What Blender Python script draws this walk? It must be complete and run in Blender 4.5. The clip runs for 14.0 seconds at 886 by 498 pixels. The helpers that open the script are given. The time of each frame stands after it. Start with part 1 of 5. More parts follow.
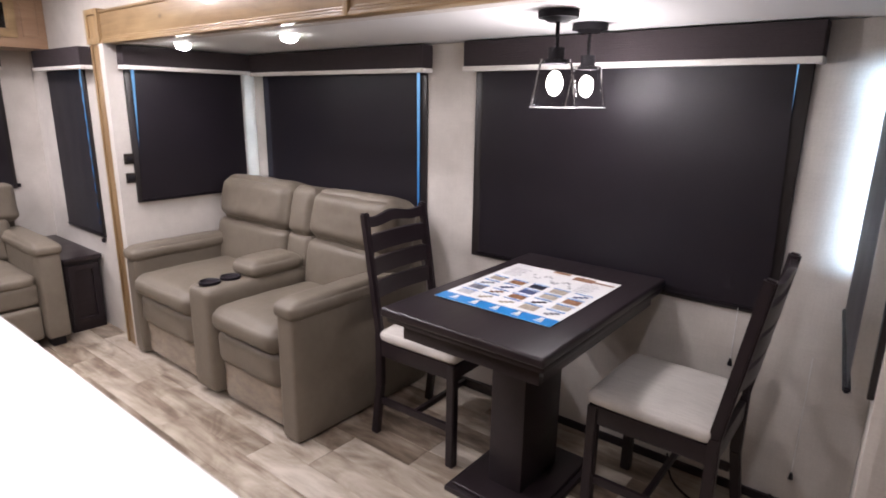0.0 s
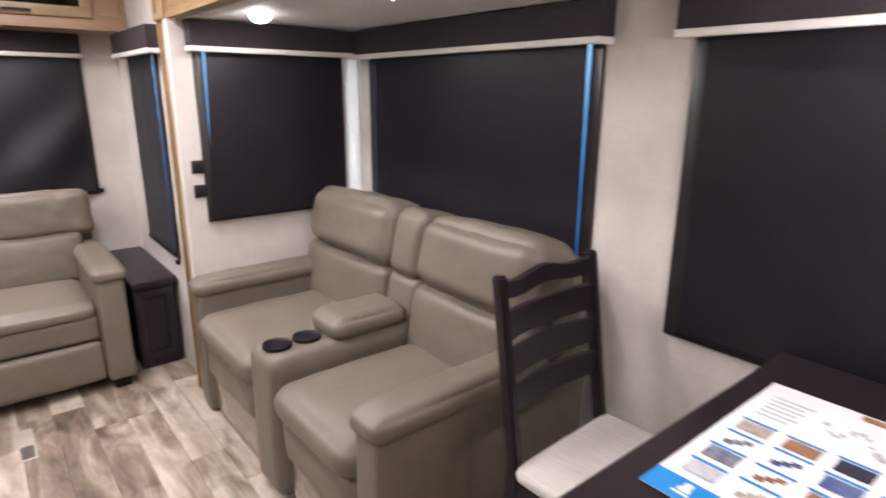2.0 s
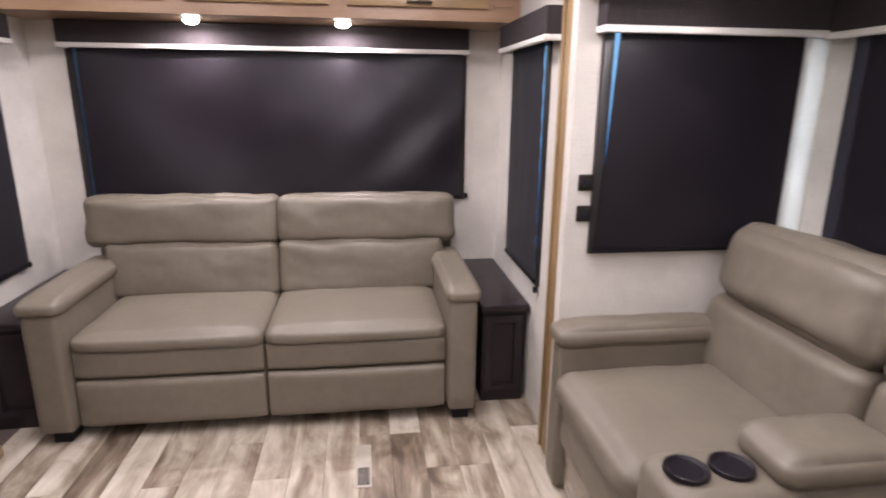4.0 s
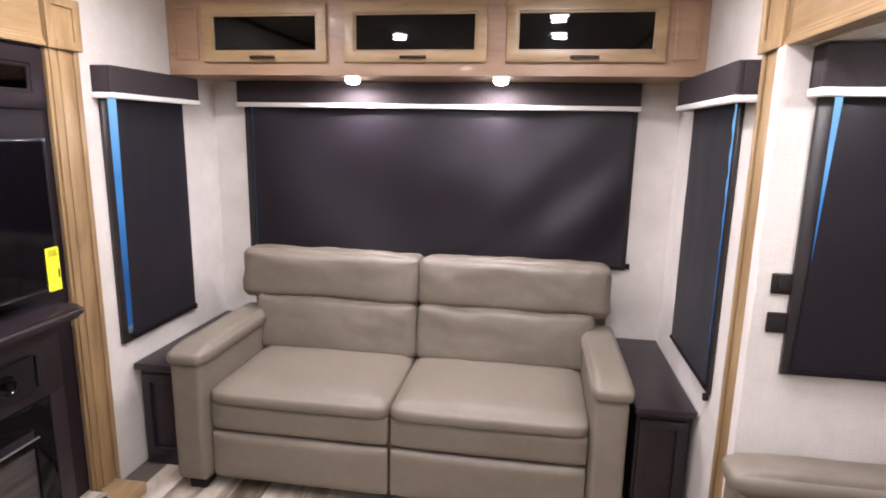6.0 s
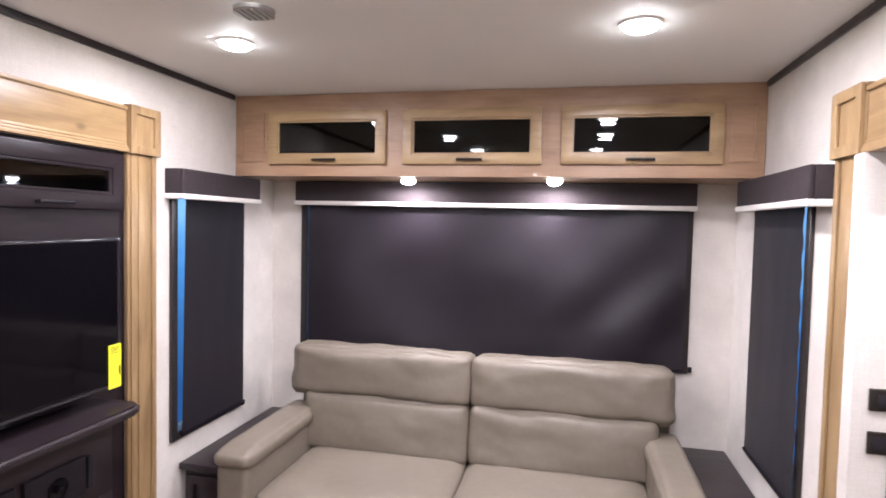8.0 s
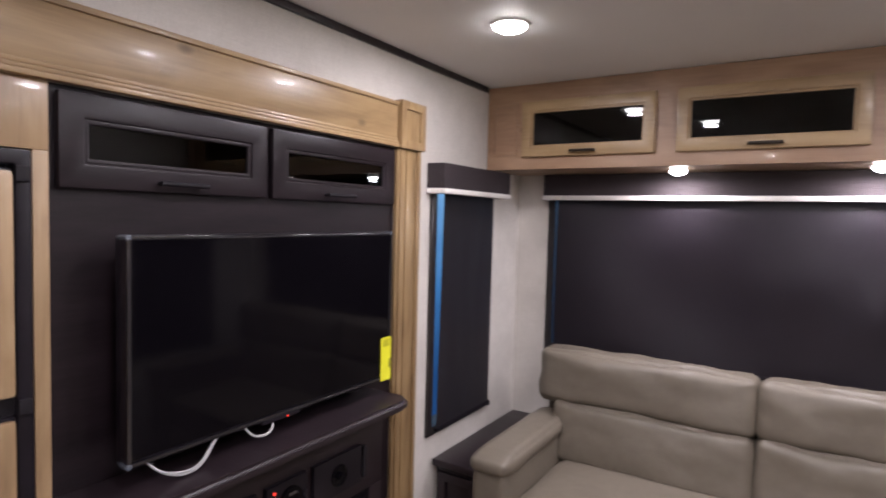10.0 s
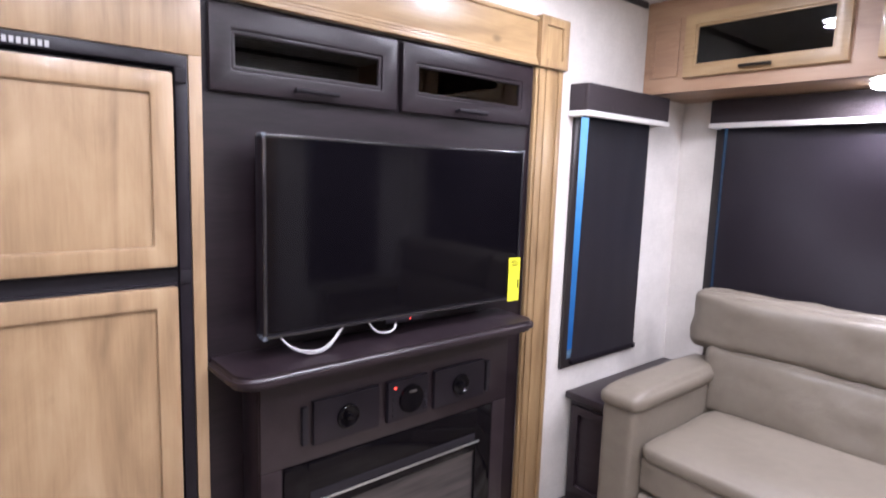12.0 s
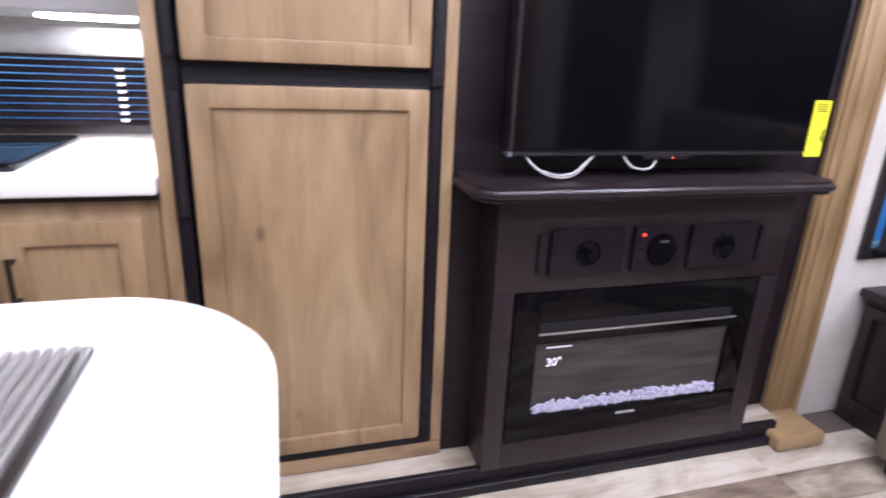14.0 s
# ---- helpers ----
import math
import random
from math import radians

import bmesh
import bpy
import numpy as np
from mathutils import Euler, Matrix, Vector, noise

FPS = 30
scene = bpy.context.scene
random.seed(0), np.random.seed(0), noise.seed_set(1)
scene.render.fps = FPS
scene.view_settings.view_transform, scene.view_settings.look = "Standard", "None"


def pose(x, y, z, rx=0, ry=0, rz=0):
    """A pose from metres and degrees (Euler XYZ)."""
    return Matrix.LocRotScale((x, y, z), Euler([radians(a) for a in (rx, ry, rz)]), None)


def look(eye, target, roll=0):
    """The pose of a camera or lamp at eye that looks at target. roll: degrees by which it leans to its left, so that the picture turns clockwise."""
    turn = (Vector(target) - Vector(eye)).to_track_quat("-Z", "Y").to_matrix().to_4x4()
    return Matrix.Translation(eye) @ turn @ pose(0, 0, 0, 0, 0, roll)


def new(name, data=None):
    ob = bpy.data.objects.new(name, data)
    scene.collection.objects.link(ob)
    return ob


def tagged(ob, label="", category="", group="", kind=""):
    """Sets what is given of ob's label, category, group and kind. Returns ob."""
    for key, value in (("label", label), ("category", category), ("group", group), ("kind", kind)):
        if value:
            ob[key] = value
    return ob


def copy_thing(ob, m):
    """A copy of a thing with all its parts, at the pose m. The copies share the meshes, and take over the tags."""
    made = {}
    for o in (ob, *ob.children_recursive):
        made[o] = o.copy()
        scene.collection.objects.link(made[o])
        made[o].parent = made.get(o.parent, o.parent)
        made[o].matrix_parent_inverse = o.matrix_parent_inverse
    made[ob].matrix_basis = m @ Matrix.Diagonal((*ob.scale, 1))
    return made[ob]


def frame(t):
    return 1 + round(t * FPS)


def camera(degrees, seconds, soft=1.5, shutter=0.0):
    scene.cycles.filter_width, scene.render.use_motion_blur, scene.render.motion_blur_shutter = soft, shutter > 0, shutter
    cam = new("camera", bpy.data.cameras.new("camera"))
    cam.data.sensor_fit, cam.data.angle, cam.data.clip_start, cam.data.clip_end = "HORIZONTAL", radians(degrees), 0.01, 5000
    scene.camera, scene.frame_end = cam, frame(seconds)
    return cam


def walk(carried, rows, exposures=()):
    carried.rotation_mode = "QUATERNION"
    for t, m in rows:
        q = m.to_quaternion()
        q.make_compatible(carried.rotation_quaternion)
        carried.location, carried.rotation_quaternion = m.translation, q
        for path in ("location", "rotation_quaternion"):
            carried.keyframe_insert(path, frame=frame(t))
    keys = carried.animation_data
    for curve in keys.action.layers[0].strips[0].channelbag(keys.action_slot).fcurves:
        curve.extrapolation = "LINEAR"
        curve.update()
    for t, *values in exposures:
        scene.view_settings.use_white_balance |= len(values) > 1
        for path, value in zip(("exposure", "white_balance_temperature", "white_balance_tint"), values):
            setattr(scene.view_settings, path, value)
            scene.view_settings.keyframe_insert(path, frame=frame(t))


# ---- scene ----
cam = camera(74.9, 14.0, soft=1.8, shutter=0.4)
PATH = [
    (0, (1.168, 0.237, 1.41), (-0.044, 1.749, 0.914), 0.9),
    (0.5, (1.037, 0.43, 1.394), (-0.188, 1.932, 0.901), 0.9),
    (1, (0.835, 0.604, 1.355), (-0.438, 2.068, 0.867), 0.9),
    (1.5, (0.63, 0.739, 1.373), (-0.701, 2.145, 0.872), 0.9),
    (2, (0.433, 0.875, 1.402), (-1.061, 2.094, 0.872), 0.4),
    (2.5, (0.276, 0.936, 1.402), (-1.429, 1.839, 0.873), 0.4),
    (3, (0.048, 0.915, 1.382), (-1.762, 1.585, 0.86), 0.7),
    (3.5, (-0.146, 0.886, 1.369), (-2.016, 1.366, 0.847), 0.7),
    (4, (-0.296, 0.898, 1.355), (-2.212, 1.158, 0.842), 0.6),
    (4.2, (-0.369, 0.922, 1.37), (-2.294, 1.069, 0.849), 0.4),
    (6.3, (-0.56, 0.98, 1.466), (-2.498, 0.637, 1.11), 1.0),
    (6.5, (-0.556, 0.975, 1.484), (-2.503, 0.632, 1.182), 1.0),
    (7, (-0.551, 0.94, 1.501), (-2.514, 0.608, 1.311), 1.2),
    (7.2, (-0.563, 0.96, 1.49), (-2.526, 0.607, 1.34), 1.2),
    (9.3, (-0.581, 0.674, 1.465), (-2.454, -0.019, 1.364), 1.5),
    (9.5, (-0.594, 0.652, 1.458), (-2.43, -0.133, 1.358), 1.5),
    (10, (-0.672, 0.611, 1.456), (-2.358, -0.459, 1.347), 1.5),
    (10.5, (-0.762, 0.604, 1.45), (-2.266, -0.708, 1.328), 1.6),
    (11, (-0.797, 0.611, 1.418), (-2.168, -0.839, 1.288), 1.7),
    (11.5, (-0.781, 0.67, 1.379), (-2.091, -0.834, 1.228), 1.9),
    (12, (-0.773, 0.727, 1.328), (-2.056, -0.784, 1.065), 1.9),
    (12.5, (-0.81, 0.702, 1.256), (-2.05, -0.817, 0.863), 1.7),
    (13, (-0.879, 0.614, 1.176), (-1.996, -0.969, 0.679), 1.5),
    (13.5, (-0.868, 0.609, 1.144), (-1.707, -1.11, 0.56), 1.9),
    (14, (-0.817, 0.651, 1.129), (-1.352, -1.168, 0.492), 2.5),
]
walk(cam, [(t, look(eye, target, roll)) for t, eye, target, roll in PATH], exposures=[(0, 0.12, 6300, 10), (1, 0.12, 6400, 10), (1.5, 0.24, 6450, 10), (2.5, 0.3, 6400, 10), (4, 0.17, 6350, 10), (6.5, 0.58, 6150, 10), (7.2, 0.65, 6050, 10), (9.3, 0.25, 6050, 10), (10, -0.22, 6150, 10), (10.5, -0.18, 6200, 10), (11, 0.15, 6050, 10), (12, 0.74, 5650, 10), (13, 0.8, 5550, 10), (13.5, 0.76, 5450, 10), (14, 0.58, 5550, 10)])

# ---- world and lights ----
world = bpy.data.worlds.new("sky")
world.use_nodes = True
scene.world = world
_bg = world.node_tree.nodes["Background"]
_sky = world.node_tree.nodes.new("ShaderNodeTexSky")
_sky.sky_type, _sky.sun_disc = "NISHITA", False
_sky.sun_elevation, _sky.sun_rotation = radians(35), radians(200)
world.node_tree.links.new(_sky.outputs[0], _bg.inputs[0])
_bg.inputs[1].default_value = 0.08

PUCK_W, SPOT_W, UNDER_W, BULB_W = 7.6, 2.5, 6.8, 5.2


def area_lamp(name, x, y, z, watts, size, colour=(1.0, 0.905, 0.955)):
    data = bpy.data.lights.new(name, "AREA")
    data.shape, data.size, data.energy, data.color = "DISK", size, watts, colour
    ob = new(name, data)
    ob.location = (x, y, z)
    return ob


def bulb_lamp(name, x, y, z, watts, size, colour=(1.0, 0.91, 0.94)):
    data = bpy.data.lights.new(name, "POINT")
    data.shadow_soft_size, data.energy, data.color = size, watts, colour
    ob = new(name, data)
    ob.location = (x, y, z)
    return ob


# ---- materials ----
def material(name, a, b, scale=8.0, rough=0.5, bump=0.05, stretch=(1, 1, 1), fine=90.0, metal=0.0, spec=0.5, rough_var=0.08, coat=0.0):
    """Two colours mixed by a broad and a fine noise, with relief."""
    m = bpy.data.materials.new(name)
    m.use_nodes = True
    n, link = m.node_tree.nodes, m.node_tree.links.new
    p = n["Principled BSDF"]
    co = n.new("ShaderNodeTexCoord")
    mp = n.new("ShaderNodeMapping")
    mp.inputs["Scale"].default_value = stretch
    link(co.outputs["Object"], mp.inputs["Vector"])
    big, small = n.new("ShaderNodeTexNoise"), n.new("ShaderNodeTexNoise")
    big.inputs["Scale"].default_value, big.inputs["Detail"].default_value = scale, 5
    small.inputs["Scale"].default_value, small.inputs["Detail"].default_value = fine, 3
    source = mp.outputs[0]
    link(source, big.inputs["Vector"])
    link(source, small.inputs["Vector"])
    ramp = n.new("ShaderNodeValToRGB")
    ramp.color_ramp.elements[0].position, ramp.color_ramp.elements[1].position = 0.3, 0.7
    ramp.color_ramp.elements[0].color, ramp.color_ramp.elements[1].color = (*a, 1), (*b, 1)
    both = n.new("ShaderNodeMath")
    both.operation = "MULTIPLY_ADD"
    both.inputs[1].default_value = 0.35
    link(small.outputs[0], both.inputs[0])
    scaled = n.new("ShaderNodeMath")
    scaled.operation = "MULTIPLY"
    scaled.inputs[1].default_value = 0.65
    link(big.outputs[0], scaled.inputs[0])
    link(scaled.outputs[0], both.inputs[2])
    link(both.outputs[0], ramp.inputs[0])
    colour = ramp.outputs[0]
    link(colour, p.inputs["Base Color"])
    rr = n.new("ShaderNodeMapRange")
    rr.inputs["To Min"].default_value, rr.inputs["To Max"].default_value = max(0.02, rough - rough_var), min(1, rough + rough_var)
    link(big.outputs[0], rr.inputs["Value"])
    link(rr.outputs[0], p.inputs["Roughness"])
    p.inputs["Metallic"].default_value = metal
    p.inputs["Specular IOR Level"].default_value = spec
    p.inputs["Coat Weight"].default_value = coat
    if bump:
        bp = n.new("ShaderNodeBump")
        bp.inputs["Strength"].default_value, bp.inputs["Distance"].default_value = bump, 0.004
        link(both.outputs[0], bp.inputs["Height"])
        link(bp.outputs[0], p.inputs["Normal"])
    return m


def weave(name, a, b, pitch=0.0025, rough=0.8, bump=0.25, axes=(1, 1, 1)):
    """Woven cloth or linen paper: crossed fine threads under a broad mottling."""
    m = material(name, a, b, scale=5.0, rough=rough, bump=0, fine=190.0, spec=0.25)
    n, link = m.node_tree.nodes, m.node_tree.links.new
    p = n["Principled BSDF"]
    co = n.new("ShaderNodeTexCoord")
    total = None
    for k in range(3):
        if not axes[k]:
            continue
        mp = n.new("ShaderNodeMapping")
        s = [0.06 / pitch] * 3
        s[k] = 1.0 / pitch
        mp.inputs["Scale"].default_value = s
        link(co.outputs["Object"], mp.inputs["Vector"])
        nz = n.new("ShaderNodeTexNoise")
        nz.inputs["Scale"].default_value, nz.inputs["Detail"].default_value = 1.0, 1
        link(mp.outputs[0], nz.inputs["Vector"])
        if total is None:
            total = nz.outputs[0]
        else:
            ad = n.new("ShaderNodeMath")
            link(total, ad.inputs[0])
            link(nz.outputs[0], ad.inputs[1])
            total = ad.outputs[0]
    old = p.inputs["Base Color"].links[0].from_socket
    tone = n.new("ShaderNodeMapRange")
    count = sum(1 for k in axes if k)
    tone.inputs["From Min"].default_value, tone.inputs["From Max"].default_value = 0.3 * count, 0.7 * count
    tone.inputs["To Min"].default_value, tone.inputs["To Max"].default_value = 0.93, 1.05
    link(total, tone.inputs["Value"])
    hsv = n.new("ShaderNodeHueSaturation")
    link(old, hsv.inputs["Color"])
    link(tone.outputs[0], hsv.inputs["Value"])
    link(hsv.outputs[0], p.inputs["Base Color"])
    bp = n.new("ShaderNodeBump")
    bp.inputs["Strength"].default_value, bp.inputs["Distance"].default_value = bump, 0.003
    link(total, bp.inputs["Height"])
    link(bp.outputs[0], p.inputs["Normal"])
    return m


def glowing(name, colour, strength, base=None):
    m = bpy.data.materials.new(name)
    m.use_nodes = True
    p = m.node_tree.nodes["Principled BSDF"]
    p.inputs["Base Color"].default_value = (*(base or colour), 1)
    p.inputs["Emission Color"].default_value = (*colour, 1)
    p.inputs["Emission Strength"].default_value = strength
    return m


def reflection_streaks(m, a, b, stretch, scale):
    """Paints streaks of reflection between two colours into a material's glow and base."""
    n, link = m.node_tree.nodes, m.node_tree.links.new
    co, mp, nz, ramp = n.new("ShaderNodeTexCoord"), n.new("ShaderNodeMapping"), n.new("ShaderNodeTexNoise"), n.new("ShaderNodeValToRGB")
    mp.inputs["Scale"].default_value = stretch
    nz.inputs["Scale"].default_value, nz.inputs["Detail"].default_value = scale, 4
    ramp.color_ramp.elements[0].position, ramp.color_ramp.elements[1].position = 0.35, 0.68
    ramp.color_ramp.elements[0].color, ramp.color_ramp.elements[1].color = (*a, 1), (*b, 1)
    link(co.outputs["Object"], mp.inputs["Vector"])
    link(mp.outputs[0], nz.inputs["Vector"])
    link(nz.outputs[0], ramp.inputs[0])
    link(ramp.outputs[0], n["Principled BSDF"].inputs["Emission Color"])
    link(ramp.outputs[0], n["Principled BSDF"].inputs["Base Color"])
    return m


def distance(m):
    """Hazy distance outside: dark ground below, a blue band, paler sky above, broken by blurred shapes."""
    n, link = m.node_tree.nodes, m.node_tree.links.new
    geo, sep, nz, add, ramp = n.new("ShaderNodeNewGeometry"), n.new("ShaderNodeSeparateXYZ"), n.new("ShaderNodeTexNoise"), n.new("ShaderNodeMath"), n.new("ShaderNodeValToRGB")
    nz.inputs["Scale"].default_value, nz.inputs["Detail"].default_value = 0.16, 3
    link(geo.outputs["Position"], sep.inputs[0])
    link(geo.outputs["Position"], nz.inputs["Vector"])
    rise = n.new("ShaderNodeMapRange")
    rise.inputs["From Min"].default_value, rise.inputs["From Max"].default_value = -18.0, 10.0
    rise.inputs["To Min"].default_value, rise.inputs["To Max"].default_value = -0.25, 0.75
    link(sep.outputs["Z"], rise.inputs["Value"])
    add.operation = "MULTIPLY_ADD"
    add.inputs[1].default_value = 0.5
    link(nz.outputs[0], add.inputs[0])
    link(rise.outputs[0], add.inputs[2])
    e = ramp.color_ramp.elements
    e[0].position, e[1].position = 0.15, 0.85
    e[0].color, e[1].color = (0.02, 0.07, 0.20, 1), (0.28, 0.54, 0.86, 1)
    mid = e.new(0.5)
    mid.color = (0.07, 0.23, 0.52, 1)
    link(add.outputs[0], ramp.inputs[0])
    link(ramp.outputs[0], n["Principled BSDF"].inputs["Emission Color"])
    n["Principled BSDF"].inputs["Base Color"].default_value = (0.02, 0.05, 0.1, 1)
    return m


def clear(name, colour=(1, 1, 1), rough=0.02, through_it=1.0, ior=1.45):
    m = bpy.data.materials.new(name)
    m.use_nodes = True
    p = m.node_tree.nodes["Principled BSDF"]
    p.inputs["Base Color"].default_value = (*colour, 1)
    p.inputs["Roughness"].default_value = rough
    p.inputs["Transmission Weight"].default_value = through_it
    p.inputs["IOR"].default_value = ior
    return m


def thin_glass(name, tint=(0.93, 0.93, 0.93), rough=0.04, ior=1.2):
    """Thin glass: see-through with a tint, and gloss that grows at grazing angles."""
    m = bpy.data.materials.new(name)
    m.use_nodes = True
    n, link = m.node_tree.nodes, m.node_tree.links.new
    see, gloss, fr, mix = n.new("ShaderNodeBsdfTransparent"), n.new("ShaderNodeBsdfGlossy"), n.new("ShaderNodeFresnel"), n.new("ShaderNodeMixShader")
    see.inputs["Color"].default_value = (*tint, 1)
    gloss.inputs["Roughness"].default_value = rough
    fr.inputs["IOR"].default_value = ior
    link(fr.outputs[0], mix.inputs[0])
    link(see.outputs[0], mix.inputs[1])
    link(gloss.outputs[0], mix.inputs[2])
    link(mix.outputs[0], n["Material Output"].inputs["Surface"])
    return m


def leather_material():
    m = material("taupe_leather", (0.134, 0.112, 0.086), (0.172, 0.146, 0.113), scale=4.0, rough=0.44, bump=0.0, fine=30.0, spec=0.4)
    n, link = m.node_tree.nodes, m.node_tree.links.new
    p = n["Principled BSDF"]
    co = n.new("ShaderNodeTexCoord")
    vo = n.new("ShaderNodeTexVoronoi")
    vo.inputs["Scale"].default_value = 420
    wr = n.new("ShaderNodeTexNoise")
    wr.inputs["Scale"].default_value, wr.inputs["Detail"].default_value = 9, 4
    link(co.outputs["Object"], vo.inputs["Vector"])
    link(co.outputs["Object"], wr.inputs["Vector"])
    b1, b2 = n.new("ShaderNodeBump"), n.new("ShaderNodeBump")
    b1.inputs["Strength"].default_value, b1.inputs["Distance"].default_value = 0.18, 0.0012
    b2.inputs["Strength"].default_value, b2.inputs["Distance"].default_value = 0.32, 0.012
    link(vo.outputs["Distance"], b1.inputs["Height"])
    link(wr.outputs[0], b2.inputs["Height"])
    link(b2.outputs[0], b1.inputs["Normal"])
    link(b1.outputs[0], p.inputs["Normal"])
    return m


def plank_material():
    """Rustic wood-look vinyl: each plank its own tone, with long dark streaks, clouding and fine grain."""
    m = bpy.data.materials.new("vinyl_plank")
    m.use_nodes = True
    n, link = m.node_tree.nodes, m.node_tree.links.new
    p = n["Principled BSDF"]
    co, info, off, add = n.new("ShaderNodeTexCoord"), n.new("ShaderNodeObjectInfo"), n.new("ShaderNodeVectorMath"), n.new("ShaderNodeVectorMath")
    off.operation = "SCALE"
    off.inputs[0].default_value = (37.0, 19.0, 11.0)
    link(info.outputs["Random"], off.inputs["Scale"])
    link(co.outputs["Object"], add.inputs[0])
    link(off.outputs[0], add.inputs[1])

    def layer(sx, sy, detail, twist, rough=0.55):
        mp, nz = n.new("ShaderNodeMapping"), n.new("ShaderNodeTexNoise")
        mp.inputs["Scale"].default_value = (sx, sy, 1)
        link(add.outputs[0], mp.inputs["Vector"])
        link(mp.outputs[0], nz.inputs["Vector"])
        nz.inputs["Scale"].default_value, nz.inputs["Detail"].default_value = 1.0, detail
        nz.inputs["Roughness"].default_value, nz.inputs["Distortion"].default_value = rough, twist
        return nz.outputs[0]

    def math_node(op, a, b):
        q = n.new("ShaderNodeMath")
        q.operation = op
        for k, v in enumerate((a, b)):
            if isinstance(v, float):
                q.inputs[k].default_value = v
            else:
                link(v, q.inputs[k])
        return q.outputs[0]

    streak, cloud, fine = layer(1.5, 8.5, 5, 0.9, 0.58), layer(3.0, 6.0, 4, 1.6), layer(7.0, 75.0, 3, 0.3)
    tone = math_node("ADD", math_node("MULTIPLY", streak, 0.52), math_node("MULTIPLY", cloud, 0.40))
    tone = math_node("ADD", tone, math_node("MULTIPLY", fine, 0.09))
    shift = n.new("ShaderNodeMapRange")
    shift.inputs["To Min"].default_value, shift.inputs["To Max"].default_value = -0.075, 0.085
    link(info.outputs["Random"], shift.inputs["Value"])
    tone = math_node("ADD", tone, shift.outputs[0])
    ramp = n.new("ShaderNodeValToRGB")
    e = ramp.color_ramp.elements
    e[0].position, e[1].position = 0.33, 0.67
    e[0].color, e[1].color = (0.085, 0.059, 0.041, 1), (0.60, 0.54, 0.465, 1)
    for pos, c in ((0.43, (0.215, 0.165, 0.122, 1)), (0.52, (0.375, 0.318, 0.250, 1))):
        e.new(pos).color = c
    link(tone, ramp.inputs[0])
    link(ramp.outputs[0], p.inputs["Base Color"])
    rr = n.new("ShaderNodeMapRange")
    rr.inputs["To Min"].default_value, rr.inputs["To Max"].default_value = 0.48, 0.34
    link(cloud, rr.inputs["Value"])
    link(rr.outputs[0], p.inputs["Roughness"])
    bp = n.new("ShaderNodeBump")
    bp.inputs["Strength"].default_value, bp.inputs["Distance"].default_value = 0.12, 0.002
    link(fine, bp.inputs["Height"])
    link(bp.outputs[0], p.inputs["Normal"])
    return m


M_WALL = weave("linen_wallpaper", (0.50, 0.465, 0.425), (0.63, 0.59, 0.545), pitch=0.0035, rough=0.75, bump=0.16)
M_CEIL = material("ceiling_panel", (0.70, 0.69, 0.68), (0.75, 0.74, 0.73), scale=3, rough=0.6, bump=0.03, fine=200)


